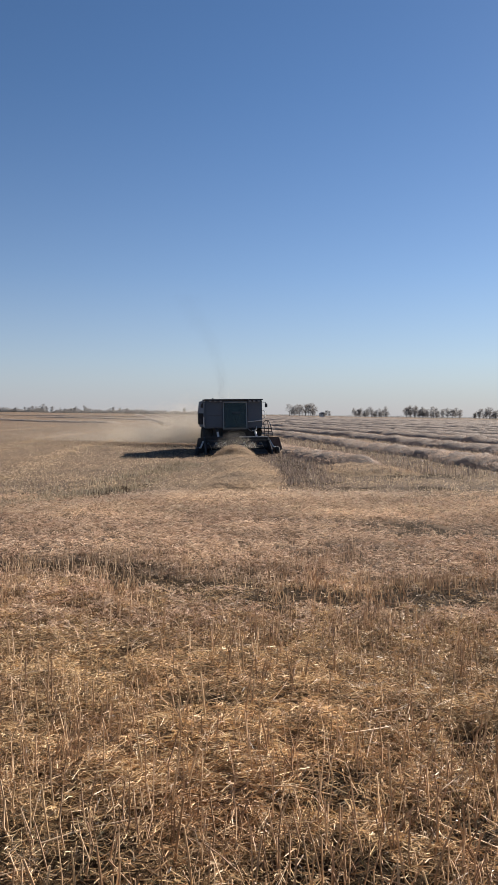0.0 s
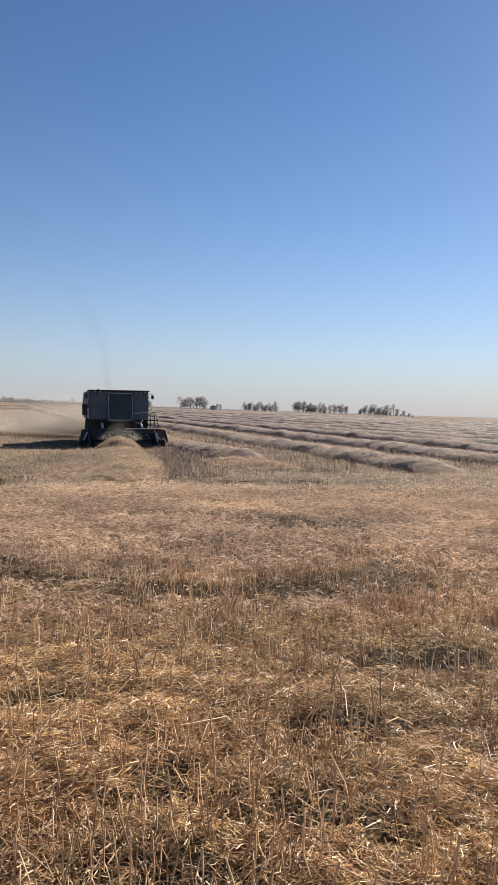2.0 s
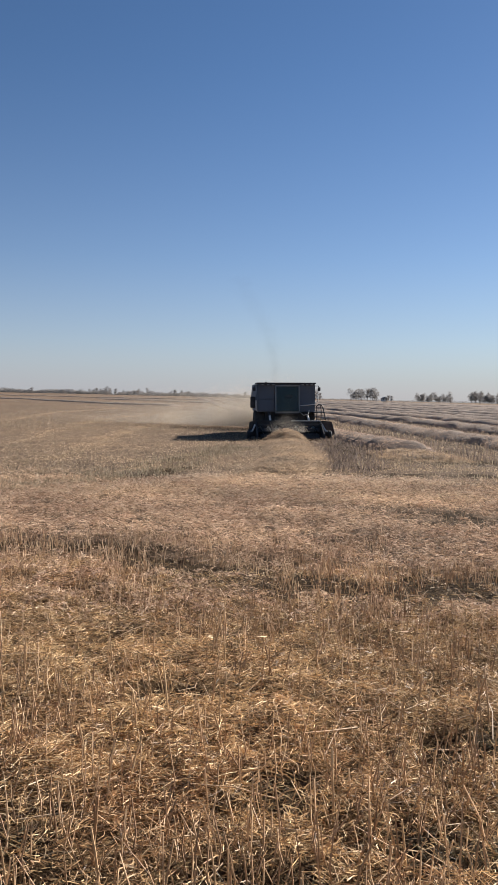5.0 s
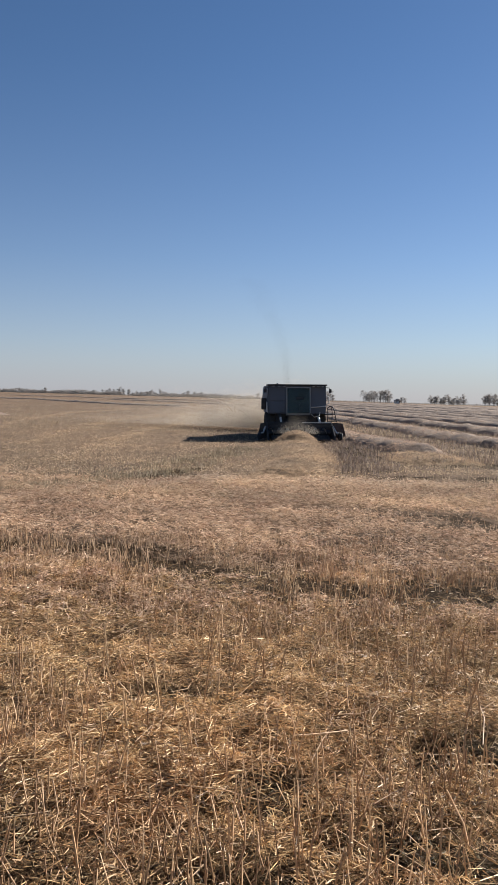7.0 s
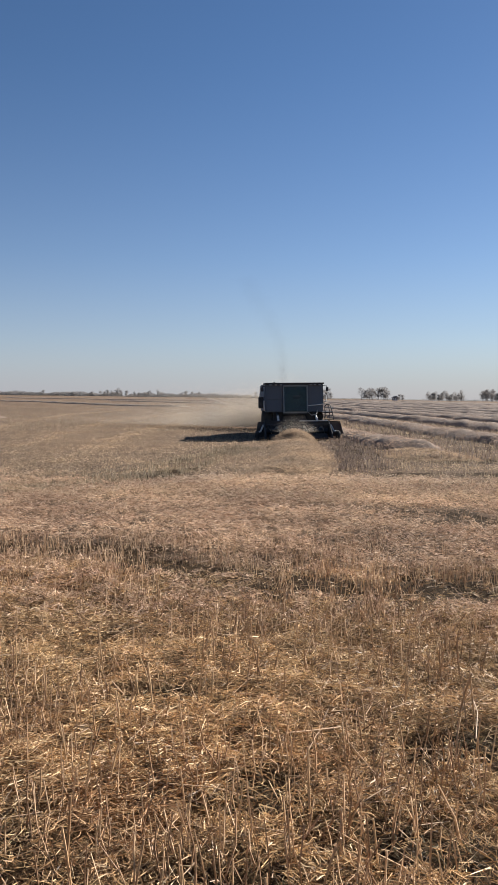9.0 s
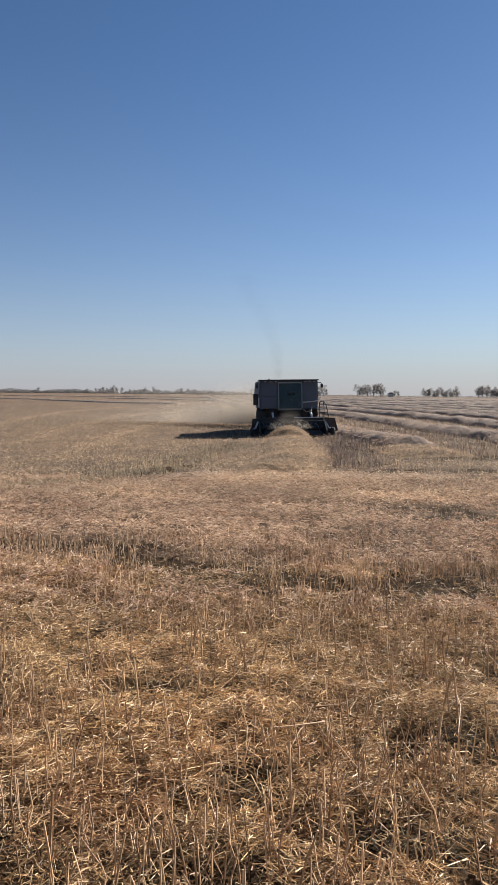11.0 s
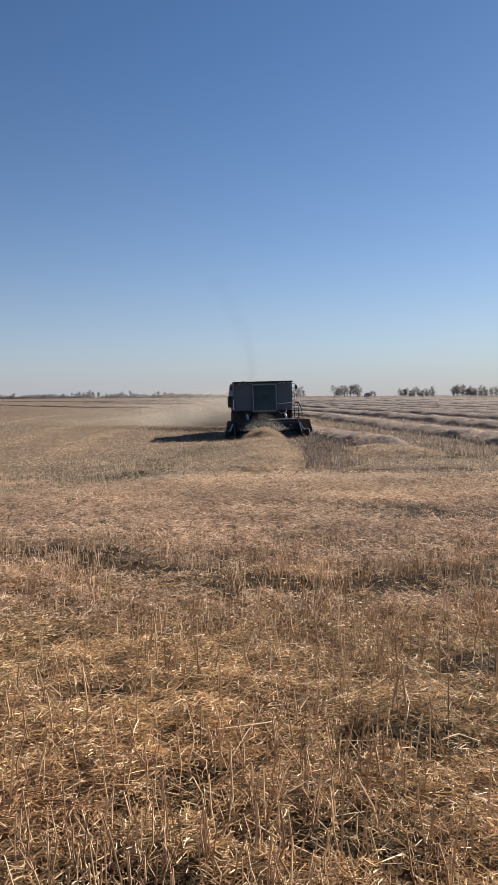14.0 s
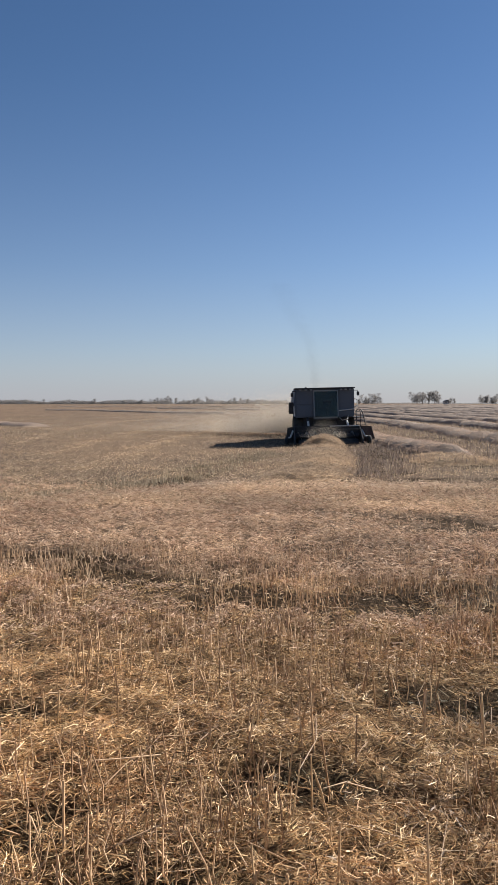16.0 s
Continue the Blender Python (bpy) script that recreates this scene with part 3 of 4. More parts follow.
tagged(ribbons("regrowth", GREEN, c, c + d * ln, rng.uniform(0.0012, 0.0035, k)), "sparse dull green regrowth in bare wet patches", "weeds", kind="stuff")


def stalk_mesh(k):
    """One cut stalk: bent, tapered, some of them forked."""
    r = random.Random(300 + k)
    tall = r.uniform(0.20, 0.36)
    lean, turn = r.uniform(0.02, 0.30), r.uniform(0, 6.28)
    kink = r.uniform(-0.02, 0.02)
    bm = bmesh.new()
    at = lambda q: (math.cos(turn) * lean * tall * q + kink * math.sin(3.1 * q), math.sin(turn) * lean * tall * q + kink * math.cos(2.3 * q) - kink, tall * q - 0.02)
    tube(bm, [at(q) for q in (0, 0.3, 0.65, 1.0)], r.uniform(0.0042, 0.0062), 6, 0.7)
    if k % 3 == 0:
        for q in (0.45, 0.62)[: 1 + k % 2]:
            a = r.uniform(0, 6.28)
            b = Vector(at(q))
            tip = b + Vector((math.cos(a) * 0.07, math.sin(a) * 0.07, r.uniform(0.06, 0.13)))
            tube(bm, [b, (b + tip) / 2 + Vector((0, 0, -0.012)), tip], 0.0024, 5, 0.6)
    me = bm_mesh("cut_stalk", bm)
    me.materials.append(STALK_ONE)
    return me


m, nt, p = node_material("single_stalk")
oi = nt.nodes.new("ShaderNodeObjectInfo")
col = ramp(nt, oi.outputs["Random"], [(0.0, (0.30, 0.18, 0.10)), (0.5, (0.52, 0.35, 0.20)), (1.0, (0.70, 0.51, 0.31))])
nt.links.new(mixed(nt, 1.0, col, ramp(nt, noise_tex(nt, 45, 4, 0.6, (1, 1, 0.25)), [(0.3, (0.65, 0.62, 0.58)), (0.7, (1.1, 1.06, 1.0))]), "MULTIPLY"), p.inputs["Base Color"])
p.inputs["Roughness"].default_value = 0.5
STALK_ONE = m
stalks = [stalk_mesh(k) for k in range(14)]
for k in range(280):
    y = 2.3 + 4.2 * random.random() ** 1.3
    x = 0.6 + random.uniform(-1, 1) * (0.5 * y + 0.3)
    ob = tagged(new("cut_stalk", stalks[k % 14]), "dry brown cut stalk standing in golden straw", "stalk", "cut stalks in the near straw")
    ob.matrix_world = pose(x, y, float(height(x, y)), 0, 0, random.uniform(0, 360)) @ Matrix.Scale(random.uniform(0.7, 1.1), 4)

# ---- windrows ----
SLOPE = -0.185        # rows run away and to the left


def ridge(name, pts, width, tall, bristles, label, seed, fine=0.25, straws=None):
    """A long heap of cut stalks along pts: its core and the loose stalks that stick out of it."""
    pts = np.array(pts, float)
    seg = np.r_[0, np.cumsum(np.linalg.norm(np.diff(pts, axis=0), axis=1))]
    L = seg[-1]
    s = [0.0]
    while s[-1] < L:
        py = np.interp(s[-1], seg, pts[:, 1])
        s.append(s[-1] + max(fine, py * 0.009))
    s = np.minimum(np.array(s), L)
    cx, cy = np.interp(s, seg, pts[:, 0]), np.interp(s, seg, pts[:, 1])
    cx = cx + (rough_noise(s * 0.15, s * 0 + seed, seed, 2) - 0.5) * 0.9
    dx, dy = np.gradient(cx, s + 1e-6 * np.arange(len(s))), np.gradient(cy, s + 1e-6 * np.arange(len(s)))
    nrm = np.hypot(dx, dy)
    nx, ny = -dy / nrm, dx / nrm
    across = np.linspace(-1, 1, 11)
    ends = ease(0, 1.2, s) * ease(0, 1.2, L - s)
    hh = tall * ends * (0.82 + 0.36 * rough_noise(s * 0.45, s * 0 + seed, seed + 5, 3))
    ww = width * (0.8 + 0.4 * rough_noise(s * 0.3, s * 0, seed + 9, 2))
    X = cx[:, None] + nx[:, None] * across * ww[:, None]
    Y = cy[:, None] + ny[:, None] * across * ww[:, None]
    lump = rough_noise(X * 2.2, Y * 2.2, seed + 2, 3)
    Z = height(X, Y) - 0.03 + hh[:, None] * (np.cos(across * math.pi / 2) ** 0.75) * (0.72 + 0.6 * lump)
    verts = np.stack([X, Y, Z], -1).reshape(-1, 3)
    i = np.arange(len(s) * 11).reshape(len(s), 11)
    faces = np.stack([i[:-1, :-1], i[:-1, 1:], i[1:, 1:], i[1:, :-1]], -1).reshape(-1, 4)
    top = new(name)
    core = new("core", array_mesh("core", verts, faces, FEED_CORE if straws else SWATH_CORE))
    core.parent = top
    if bristles:
        w = 1 / (1 + (cy / 45) ** 2)
        w = w / w.sum()
        k = rng.choice(len(s), bristles, p=w)
        a = rng.uniform(-0.95, 0.95, bristles)
        jx = rng.uniform(-0.3, 0.3, bristles)
        bx, by = cx[k] + nx[k] * a * ww[k] + dx[k] / nrm[k] * jx, cy[k] + ny[k] * a * ww[k] + dy[k] / nrm[k] * jx
        bz = height(bx, by) + hh[k] * np.cos(a * math.pi / 2) ** 0.75 * rng.uniform(0.75, 1.08, bristles)
        el = rng.normal(0.25, 0.45, bristles)
        th = rng.uniform(0, 2 * math.pi, bristles)
        far = np.maximum(1, cy[k] / 65)
        ln = rng.uniform(0.10, 0.36, bristles)
        d = np.stack([np.cos(th) * np.cos(el), np.sin(th) * np.cos(el), np.sin(el)], 1) * ln[:, None]
        c = np.stack([bx, by, bz], 1)
        r = rng.uniform(0.003, 0.007, bristles) * far
        loose = slivers("loose_straw", straws or SWATH, c - d / 2, c + d / 2, r)
        loose.parent = top
        tagged(loose, "", kind="stuff")
    return tagged(top, label, "windrow", "windrows in the field")


def heap_core(name, lo, mid_tone, hi):
    m, nt, p = node_material(name)
    col = ramp(nt, noise_tex(nt, 16, 8, 0.78), [(0.3, lo), (0.5, mid_tone), (0.72, hi)])
    nt.links.new(mixed(nt, 1.0, col, ramp(nt, noise_tex(nt, 0.8, 3, 0.5), [(0.35, (0.85, 0.85, 0.86)), (0.65, (1.1, 1.06, 1.0))]), "MULTIPLY"), p.inputs["Base Color"])
    p.inputs["Roughness"].default_value = 0.9
    bump(nt, p, noise_tex(nt, 20, 8, 0.8), 1.0, 0.10)
    t = nt.nodes.new("ShaderNodeBsdfTranslucent")
    nt.links.new(col, t.inputs["Color"])
    mx = nt.nodes.new("ShaderNodeMixShader")
    mx.inputs[0].default_value = 0.35
    nt.links.new(p.outputs[0], mx.inputs[1])
    nt.links.new(t.outputs[0], mx.inputs[2])
    nt.links.new(mx.outputs[0], nt.nodes["Material Output"].inputs["Surface"])
    return m


SWATH_CORE = heap_core("swath_core", (0.15, 0.115, 0.096), (0.34, 0.262, 0.212), (0.49, 0.385, 0.312))
FEED_CORE = heap_core("tan_swath_core", (0.15, 0.105, 0.07), (0.32, 0.24, 0.165), (0.48, 0.375, 0.265))

ROW_LABEL = "long grey-tan windrow of cut canola lying on stubble"
ends_near = [31.2, 26.5, 26.0, 30.5, 29.0, 29.5, 31.0, 33.0, 36.0, 40.0, 44.0, 48.0, 53.0, 58.0, 64.0, 70.0, 76.0, 84.0]
for n, y_end in enumerate(ends_near):
    c = 1.9 + 6.2 * n + (0.5 if n else 0.0)
    rows = [(c + SLOPE * (y - 43.6) + (0.9 * math.exp(-(y - y_end) / 5.0) if n == 0 else 0), y) for y in np.linspace(y_end, 440 - 5 * n, 50)]
    ridge("windrow", rows, 1.15, 0.47 if n < 4 else 0.40, 16000 if n < 4 else 8000, ROW_LABEL, 40 + 7 * n)

# the row that the harvester is taking in, bending towards the viewer
feed = [(-0.9, 21.2), (-0.5, 23.4), (-0.3, 26.5), (-0.35, 30), (-0.6, 33), (-0.85, 36), (-1.1, 38.6)]
ridge("windrow", feed, 1.25, 0.24, 30000, "low tan windrow leading into the harvester's pickup", 17, straws=FEED)
# swaths turned along the headland
ridge("windrow", [(3.7, 32.4), (4.4, 30.2), (4.9, 27.6)], 1.6, 0.2, 9000, "flattened tan end of a windrow on the headland", 23, straws=FEED)
for n, pts in enumerate([[(-112, 240), (-70, 190), (-26, 139)], [(-75, 250), (-45, 222), (-20, 200)], [(-60, 95), (-45, 84), (-33, 72)], [(-150, 330), (-60, 290), (-10, 270)]]):
    ridge("windrow", pts, 1.4, 0.35 if n == 2 else 0.42, 1500, "distant brown windrow across the far field", 70 + n)


# pale lines of chaff left by earlier passes on the far side
for pts in ([(-11.5, 27), (-13.3, 33.6), (-16.2, 48), (-18.6, 68), (-17, 90)], [(-19, 40), (-25, 60), (-30, 85), (-30, 112)], [(-8.4, 24), (-9.6, 33), (-11.2, 46), (-11.5, 62)]):
    n = 2600
    ey = rng.uniform(pts[0][1], pts[-1][1], n)
    ex = np.interp(ey, [p[1] for p in pts], [p[0] for p in pts]) + rng.normal(0, 0.45, n)
    th, el = rng.uniform(0, 2 * math.pi, n), rng.normal(0, 0.4, n)
    d = np.stack([np.cos(th) * np.cos(el), np.sin(th) * np.cos(el), np.sin(el)], 1) * rng.uniform(0.03, 0.09, n)[:, None]
    c = np.stack([ex, ey, height(ex, ey) + rng.uniform(0.02, 0.12, n)], 1)
    tagged(slivers("chaff", STRAW_FAR, c - d, c + d, rng.uniform(0.005, 0.011, n)), "pale trail of chaff along an earlier pass", "straw", kind="stuff")

# ---- the combine harvester ----


def wheel(parent, x, y, radius, width, label):
    """A lugged tyre on its rim."""
    w = part("wheel", lathe_x(bmesh.new(), [(-width * 0.3, radius * 0.50), (-width * 0.5, radius * 0.62), (-width * 0.5, radius * 0.86), (-width * 0.36, radius * 0.96), (width * 0.36, radius * 0.96), (width * 0.5, radius * 0.86), (width * 0.5, radius * 0.62), (width * 0.3, radius * 0.50)], x, y, radius, 32), RUBBER, parent, label)
    lugs = bmesh.new()
    for k in range(22):
        a = 2 * math.pi * k / 22
        for side in (-1, 1):
            b = a + (math.pi / 22 if side > 0 else 0)
            vs = []
            for dx, da, r in ((0.02, 0.10, 1.0), (0.48, -0.06, 0.93), (0.48, 0.02, 0.93), (0.02, 0.18, 1.0), (0.02, 0.10, 0.93), (0.48, -0.06, 0.84), (0.48, 0.02, 0.84), (0.02, 0.18, 0.93)):
                vs.append(lugs.verts.new((x + side * dx * width, y + radius * r * math.cos(b + da), radius + radius * r * math.sin(b + da))))
            for f in ((0, 1, 2, 3), (7, 6, 5, 4), (0, 4, 5, 1), (1, 5, 6, 2), (2, 6, 7, 3), (3, 7, 4, 0)):
                lugs.faces.new([vs[i] for i in f])
    bmesh.ops.recalc_face_normals(lugs, faces=lugs.faces[:])
    part("tyre_lugs", lugs, RUBBER, w)
    part("rim", lathe_x(bmesh.new(), [(-width * 0.28, radius * 0.16), (-width * 0.10, radius * 0.16), (-width * 0.06, radius * 0.44), (-width * 0.34, radius * 0.53), (-width * 0.30, radius * 0.46), (-width * 0.14, radius * 0.40)], x, y, radius, 24), FRAME_GREY, w, "pale painted steel rim")


def combine_harvester(m):
    """Seen from its front, which looks along -y; its base lies at z = 0."""
    top = tagged(new("combine_harvester"), "dusty grey combine harvester with a pickup header gathering a windrow", "harvester")
    # upper hull: grain tank and the sides of the cab deck, drawn in towards its foot
    hull = prism(bmesh.new(), [(-1.62, 3.16), (-1.70, 2.30), (-1.60, 2.05), (-1.60, 1.52), (1.62, 1.52), (1.66, 2.05), (1.62, 2.30), (1.64, 3.16)], 0.15, 4.4)
    bmesh.ops.bevel(hull, geom=hull.edges[:], offset=0.03, segments=2, affect="EDGES")
    body = part("body", hull, PANEL, top)
    part("lower_body", box(bmesh.new(), -1.15, 1.15, 0.55, 6.2, 0.75, 1.53, 0.04), DARK, top, "dark lower body of the threshing gear")
    part("rear_hood", prism_x(bmesh.new(), [(4.4, 1.4), (4.4, 2.9), (6.6, 2.5), (7.3, 1.9), (7.2, 1.1), (6.0, 1.0)], -0.85, 0.85), PANEL, top, "sloping straw hood")
    # roof beam with work lamps
    roof = part("roof", box(bmesh.new(), -1.66, 1.68, -0.02, 1.5, 3.16, 3.24, 0.03), DARK, top, "dark overhanging roof edge")
    for x in (-1.35, -1.05, -0.75, 0.9, 1.15, 1.4):
        lamp = part("work_lamp", box(bmesh.new(), x - 0.09, x + 0.09, -0.10, 0.02, 3.06, 3.16, 0.015), DARK, top)
        part("lens", box(bmesh.new(), x - 0.07, x + 0.07, -0.112, -0.10, 3.075, 3.145), LAMP, lamp, "clear lamp lens")
    # cab: windscreen between posts, a seat, wheel and console behind it
    cab = part("cab", box(bmesh.new(), -0.62, 0.74, 0.10, 0.16, 1.46, 1.56, 0.012), FRAME_GREY, top, "pale sill of the cab")
    for x0, x1 in ((-0.62, -0.565), (0.695, 0.75)):
        part("post", prism_x(bmesh.new(), [(-0.10, 1.56), (0.08, 3.06), (0.14, 3.06), (-0.04, 1.56)], x0, x1), FRAME_GREY, cab, "pale cab post")
    part("header_rail", box(bmesh.new(), -0.62, 0.75, 0.06, 0.14, 3.02, 3.09, 0.01), FRAME_GREY, cab)
    part("windscreen", prism_x(bmesh.new(), [(-0.07, 1.56), (0.105, 3.02), (0.115, 3.02), (-0.06, 1.56)], -0.565, 0.695), GLASS, cab, "tinted greenish windscreen")
    part("cab_floor", box(bmesh.new(), -0.6, 0.72, -0.06, 0.148, 1.40, 1.455), DARK, cab)
    # flat dark sheet close behind the glass in place of the cab's shaded depth
    part("cab_shade_sheet", box(bmesh.new(), -0.56, 0.69, 0.125, 0.146, 1.57, 3.0), SEAT_AND_SHADE, cab, "dark sheet standing in for the shaded cab interior")
    part("seat", box(bmesh.new(), -0.10, 0.36, 0.03, 0.11, 1.9, 2.5, 0.03), SEAT_AND_SHADE, cab)
    col = bmesh.new()
    tube(col, [(0.1, 0.06, 1.57), (0.1, 0.02, 2.0), (0.1, 0.0, 2.08)], 0.035)
    part("steering_column", col, DARK, cab)
    part("wiper", tube(bmesh.new(), [(0.10, -0.075, 1.6), (0.24, -0.01, 2.2), (0.30, 0.03, 2.5)], 0.006, 6), DARK, cab)
    # side panels of the deck, with seams
    for x0, x1, z0, z1, lab in ((-1.58, -0.66, 2.28, 3.1, "slate-grey front panel"), (-1.55, -0.66, 1.58, 2.24, "slate-grey lower panel"), (0.79, 1.58, 1.92, 3.1, "slate-grey front panel")):
        part("front_panel", box(bmesh.new(), x0, x1, 0.10, 0.148, z0, z1, 0.018), PANEL, top, lab)
    part("front_rail", tube(bmesh.new(), [(0.79, 0.02, 1.9), (1.2, 0.0, 1.93), (1.64, 0.05, 1.98)], 0.026), PALE, top, "bright worn handrail")
    # mirrors
    for s, x in ((-1, -1.64), (1, 1.66)):
        arm = part("mirror_arm", tube(bmesh.new(), [(x - s * 0.02, 0.1, 3.05), (x + s * 0.14, -0.05, 3.04), (x + s * 0.17, -0.08, 2.90)], 0.02), DARK, top)
        part("mirror", box(bmesh.new(), x + s * 0.17 - 0.075, x + s * 0.17 + 0.075, -0.11, -0.05, 2.74, 2.97, 0.03), DARK, arm, "dark rounded mirror head")
    # boxy guard beside the hull, with no lamp in it
    part("side_guard", box(bmesh.new(), -1.98, -1.70, 0.5, 0.75, 1.75, 2.42, 0.05), DARK, top, "dark boxy side guard")
    part("side_strut", tube(bmesh.new(), [(-1.6, 0.6, 2.3), (-1.76, 0.6, 2.25)], 0.03), DARK, top)
    for pts in ([(1.6, 0.2, 2.62), (1.8, 0.1, 2.5), (1.80, 0.1, 2.16), (1.63, 0.2, 2.05)], [(-1.68, 0.2, 1.6), (-1.70, 0.1, 1.9), (-1.70, 0.1, 2.2)]):
        part("grab_rail", tube(bmesh.new(), pts, 0.026), PALE, top, "bare metal grab rail")
    # exhaust and intake behind the tank
    part("exhaust_pipe", tube(bmesh.new(), [(-0.75, 3.9, 3.0), (-0.75, 3.9, 3.18), (-0.78, 4.05, 3.32)], 0.07, 12), DARK, top)
    # platform and ladder
    part("platform", box(bmesh.new(), 1.55, 2.2, 0.1, 1.2, 1.46, 1.52, 0.01), DARK, top)
    ladder = part("ladder", tube(bmesh.new(), [(1.72, 0.05, 1.0), (1.74, 0.05, 1.5), (1.72, 0.08, 1.86), (1.82, 0.08, 1.96), (1.98, 0.05, 1.95), (2.08, 0.0, 1.75), (2.22, -0.05, 1.05)], 0.026), DARK, top, "dark tubular ladder and handrail")
    part("ladder_rail", tube(bmesh.new(), [(1.96, 0.02, 1.0), (1.98, 0.03, 1.6), (1.93, 0.05, 1.92)], 0.022), HEADER_RED, ladder, "rusty red rail")
    for z in (1.08, 1.30, 1.50):
        part("rung", box(bmesh.new(), 1.73, 2.19 - (z - 1.08) * 0.2, -0.03, 0.10, z - 0.015, z + 0.015), DARK, ladder)
    # wheels
    for x in (-1.42, 1.42):
        wheel(top, x, 1.35, 0.83, 0.62, "large black lugged drive wheel")
    for x in (-1.15, 1.15):
        wheel(top, x, 5.4, 0.52, 0.36, "smaller black steering wheel")
    part("axle", tube(bmesh.new(), [(-1.3, 1.35, 0.83), (1.3, 1.35, 0.83)], 0.12, 12), DARK, top)
    part("rear_axle", box(bmesh.new(), -1.0, 1.0, 5.3, 5.5, 0.44, 0.64, 0.02), DARK, top)
    # feeder house down to the header
    part("feeder_house", prism_x(bmesh.new(), [(0.9, 1.5), (-0.55, 0.95), (-0.55, 0.25), (0.9, 0.85)], -0.62, 0.66), DARK, top)
    for x, dx in ((-0.98, 0.03), (1.06, 0.12)):
        ram = part("lift_ram", tube(bmesh.new(), [(x, 0.3, 1.56), (x + dx, -0.15, 1.30)], 0.075, 10), DARK, top)
        part("ram_rod", tube(bmesh.new(), [(x + dx, -0.15, 1.30), (x + dx * 1.5, -0.45, 0.98)], 0.06, 10), PALE, ram, "bright steel ram rod")
    part("hose", tube(bmesh.new(), [(0.8, 0.12, 1.5), (0.95, -0.15, 1.34), (1.22, -0.2, 1.42), (1.3, 0.1, 1.62)], 0.022, 6), ZINC, top)
    # pickup header
    head = part("header", box(bmesh.new(), -1.72, 1.78, -0.62, -0.54, 0.16, 1.00, 0.015), DARK, top, "dark pickup header trough")
    part("top_beam", box(bmesh.new(), -1.74, 1.80, -0.66, -0.50, 0.95, 1.06, 0.02), DARK, head)
    part("beam_edge", box(bmesh.new(), 0.2, 1.78, -0.675, -0.655, 1.01, 1.055), PALE, head, "pale strip along the beam edge")
    part("floor_pan", prism_x(bmesh.new(), [(-0.56, 0.22), (-0.9, 0.12), (-1.45, 0.16), (-1.45, 0.20), (-0.9, 0.17), (-0.56, 0.28)], -1.7, 1.76), DARK, head)
    aug = bmesh.new()
    tube(aug, [(-1.68, -0.88, 0.47), (1.74, -0.88, 0.47)], 0.16, 16)
    part("auger_drum", aug, DARK, head)
    for sgn, x0 in ((1, -1.66), (-1, 1.72)):
        fl = bmesh.new()
        prev = None
        for k in range(49):
            a = 2 * math.pi * k / 16 * sgn
            x = x0 + sgn * 0.46 * k / 16
            ring = [fl.verts.new((x, -0.88 + r * math.cos(a), 0.47 + r * math.sin(a))) for r in (0.15, 0.29)]
            if prev:
                fl.faces.new((prev[0], prev[1], ring[1], ring[0]))
            prev = ring
        bmesh.ops.solidify(fl, geom=fl.faces[:], thickness=0.012)
        part("auger_flight", fl, ZINC, head, "worn bright auger spiral")
    part("pickup_belt", prism_x(bmesh.new(), [(-1.25, 0.34), (-1.95, 0.16), (-2.02, 0.10), (-1.95, 0.05), (-1.25, 0.20)], -1.55, 1.6), BELT, head, "ribbed rubber pickup belt")
    tooth = bm_mesh("pickup_tooth", tube(bmesh.new(), [(0, 0, 0), (0, -0.07, 0.11)], 0.009, 4))
    tooth.materials.append(DARK)
    for k in range(26):
        for j in range(4):
            ob = new("pickup_tooth", tooth)
            ob.parent = head
            ob.location = (-1.5 + 3.05 * k / 25 + 0.03 * (j % 2), -1.9 + 0.2 * j, 0.17 + 0.05 * j)
    for s, x in ((-1, -1.76), (1, 1.82)):
        wide = 0.45 if s < 0 else 0.80
        wing = prism_x(bmesh.new(), [(-0.5, 1.0), (-0.72, 1.04), (-2.0, 0.36), (-2.08, 0.10), (-0.5, 0.10)], x - 0.03, x + 0.03)
        side = part("end_panel", wing, DARK, head, "dark steel end plate")
        part("wing_shield", prism(bmesh.new(), [(x + s * 0.03, 1.02), (x + s * wide * 0.75, 0.98), (x + s * wide, 0.22), (x + s * wide * 0.9, 0.14), (x + s * 0.03, 0.16)], -0.78, -0.70), HEADER_RED if s > 0 else DARK, side, "dark red drive shield" if s > 0 else "dark drive shield")
        part("shield_rim", tube(bmesh.new(), [(x + s * 0.05, -0.80, 1.02), (x + s * wide * 0.75, -0.80, 0.98), (x + s * wide, -0.80, 0.22)], 0.022, 6), DARK, side)
        part("brace", tube(bmesh.new(), [(x + s * 0.06, -0.9, 0.82), (x + s * 0.22, -1.1, 0.46), (x + s * 0.40, -1.1, 0.42)], 0.05, 8), PALE, side, "bright bent brace")
        part("gauge_wheel", lathe_x(bmesh.new(), [(-0.08, 0.10), (-0.10, 0.20), (-0.06, 0.25), (0.06, 0.25), (0.10, 0.20), (0.08, 0.10)], x + s * 0.42, -1.25, 0.25, 20), RUBBER, side, "small black gauge wheel")
        part("wheel_arm", tube(bmesh.new(), [(x + s * 0.42, -1.25, 0.25), (x + s * 0.30, -1.0, 0.5), (x + s * 0.06, -0.8, 0.6)], 0.035), DARK, side)
    tube_bm = tube(bmesh.new(), [(-1.7, -1.55, 0.86), (1.76, -1.55, 0.86)], 0.028, 8)
    part("wind_guard", tube_bm, DARK, head, "wind guard bar over the pickup")
    for k in range(18):
        x = -1.6 + 3.25 * k / 17
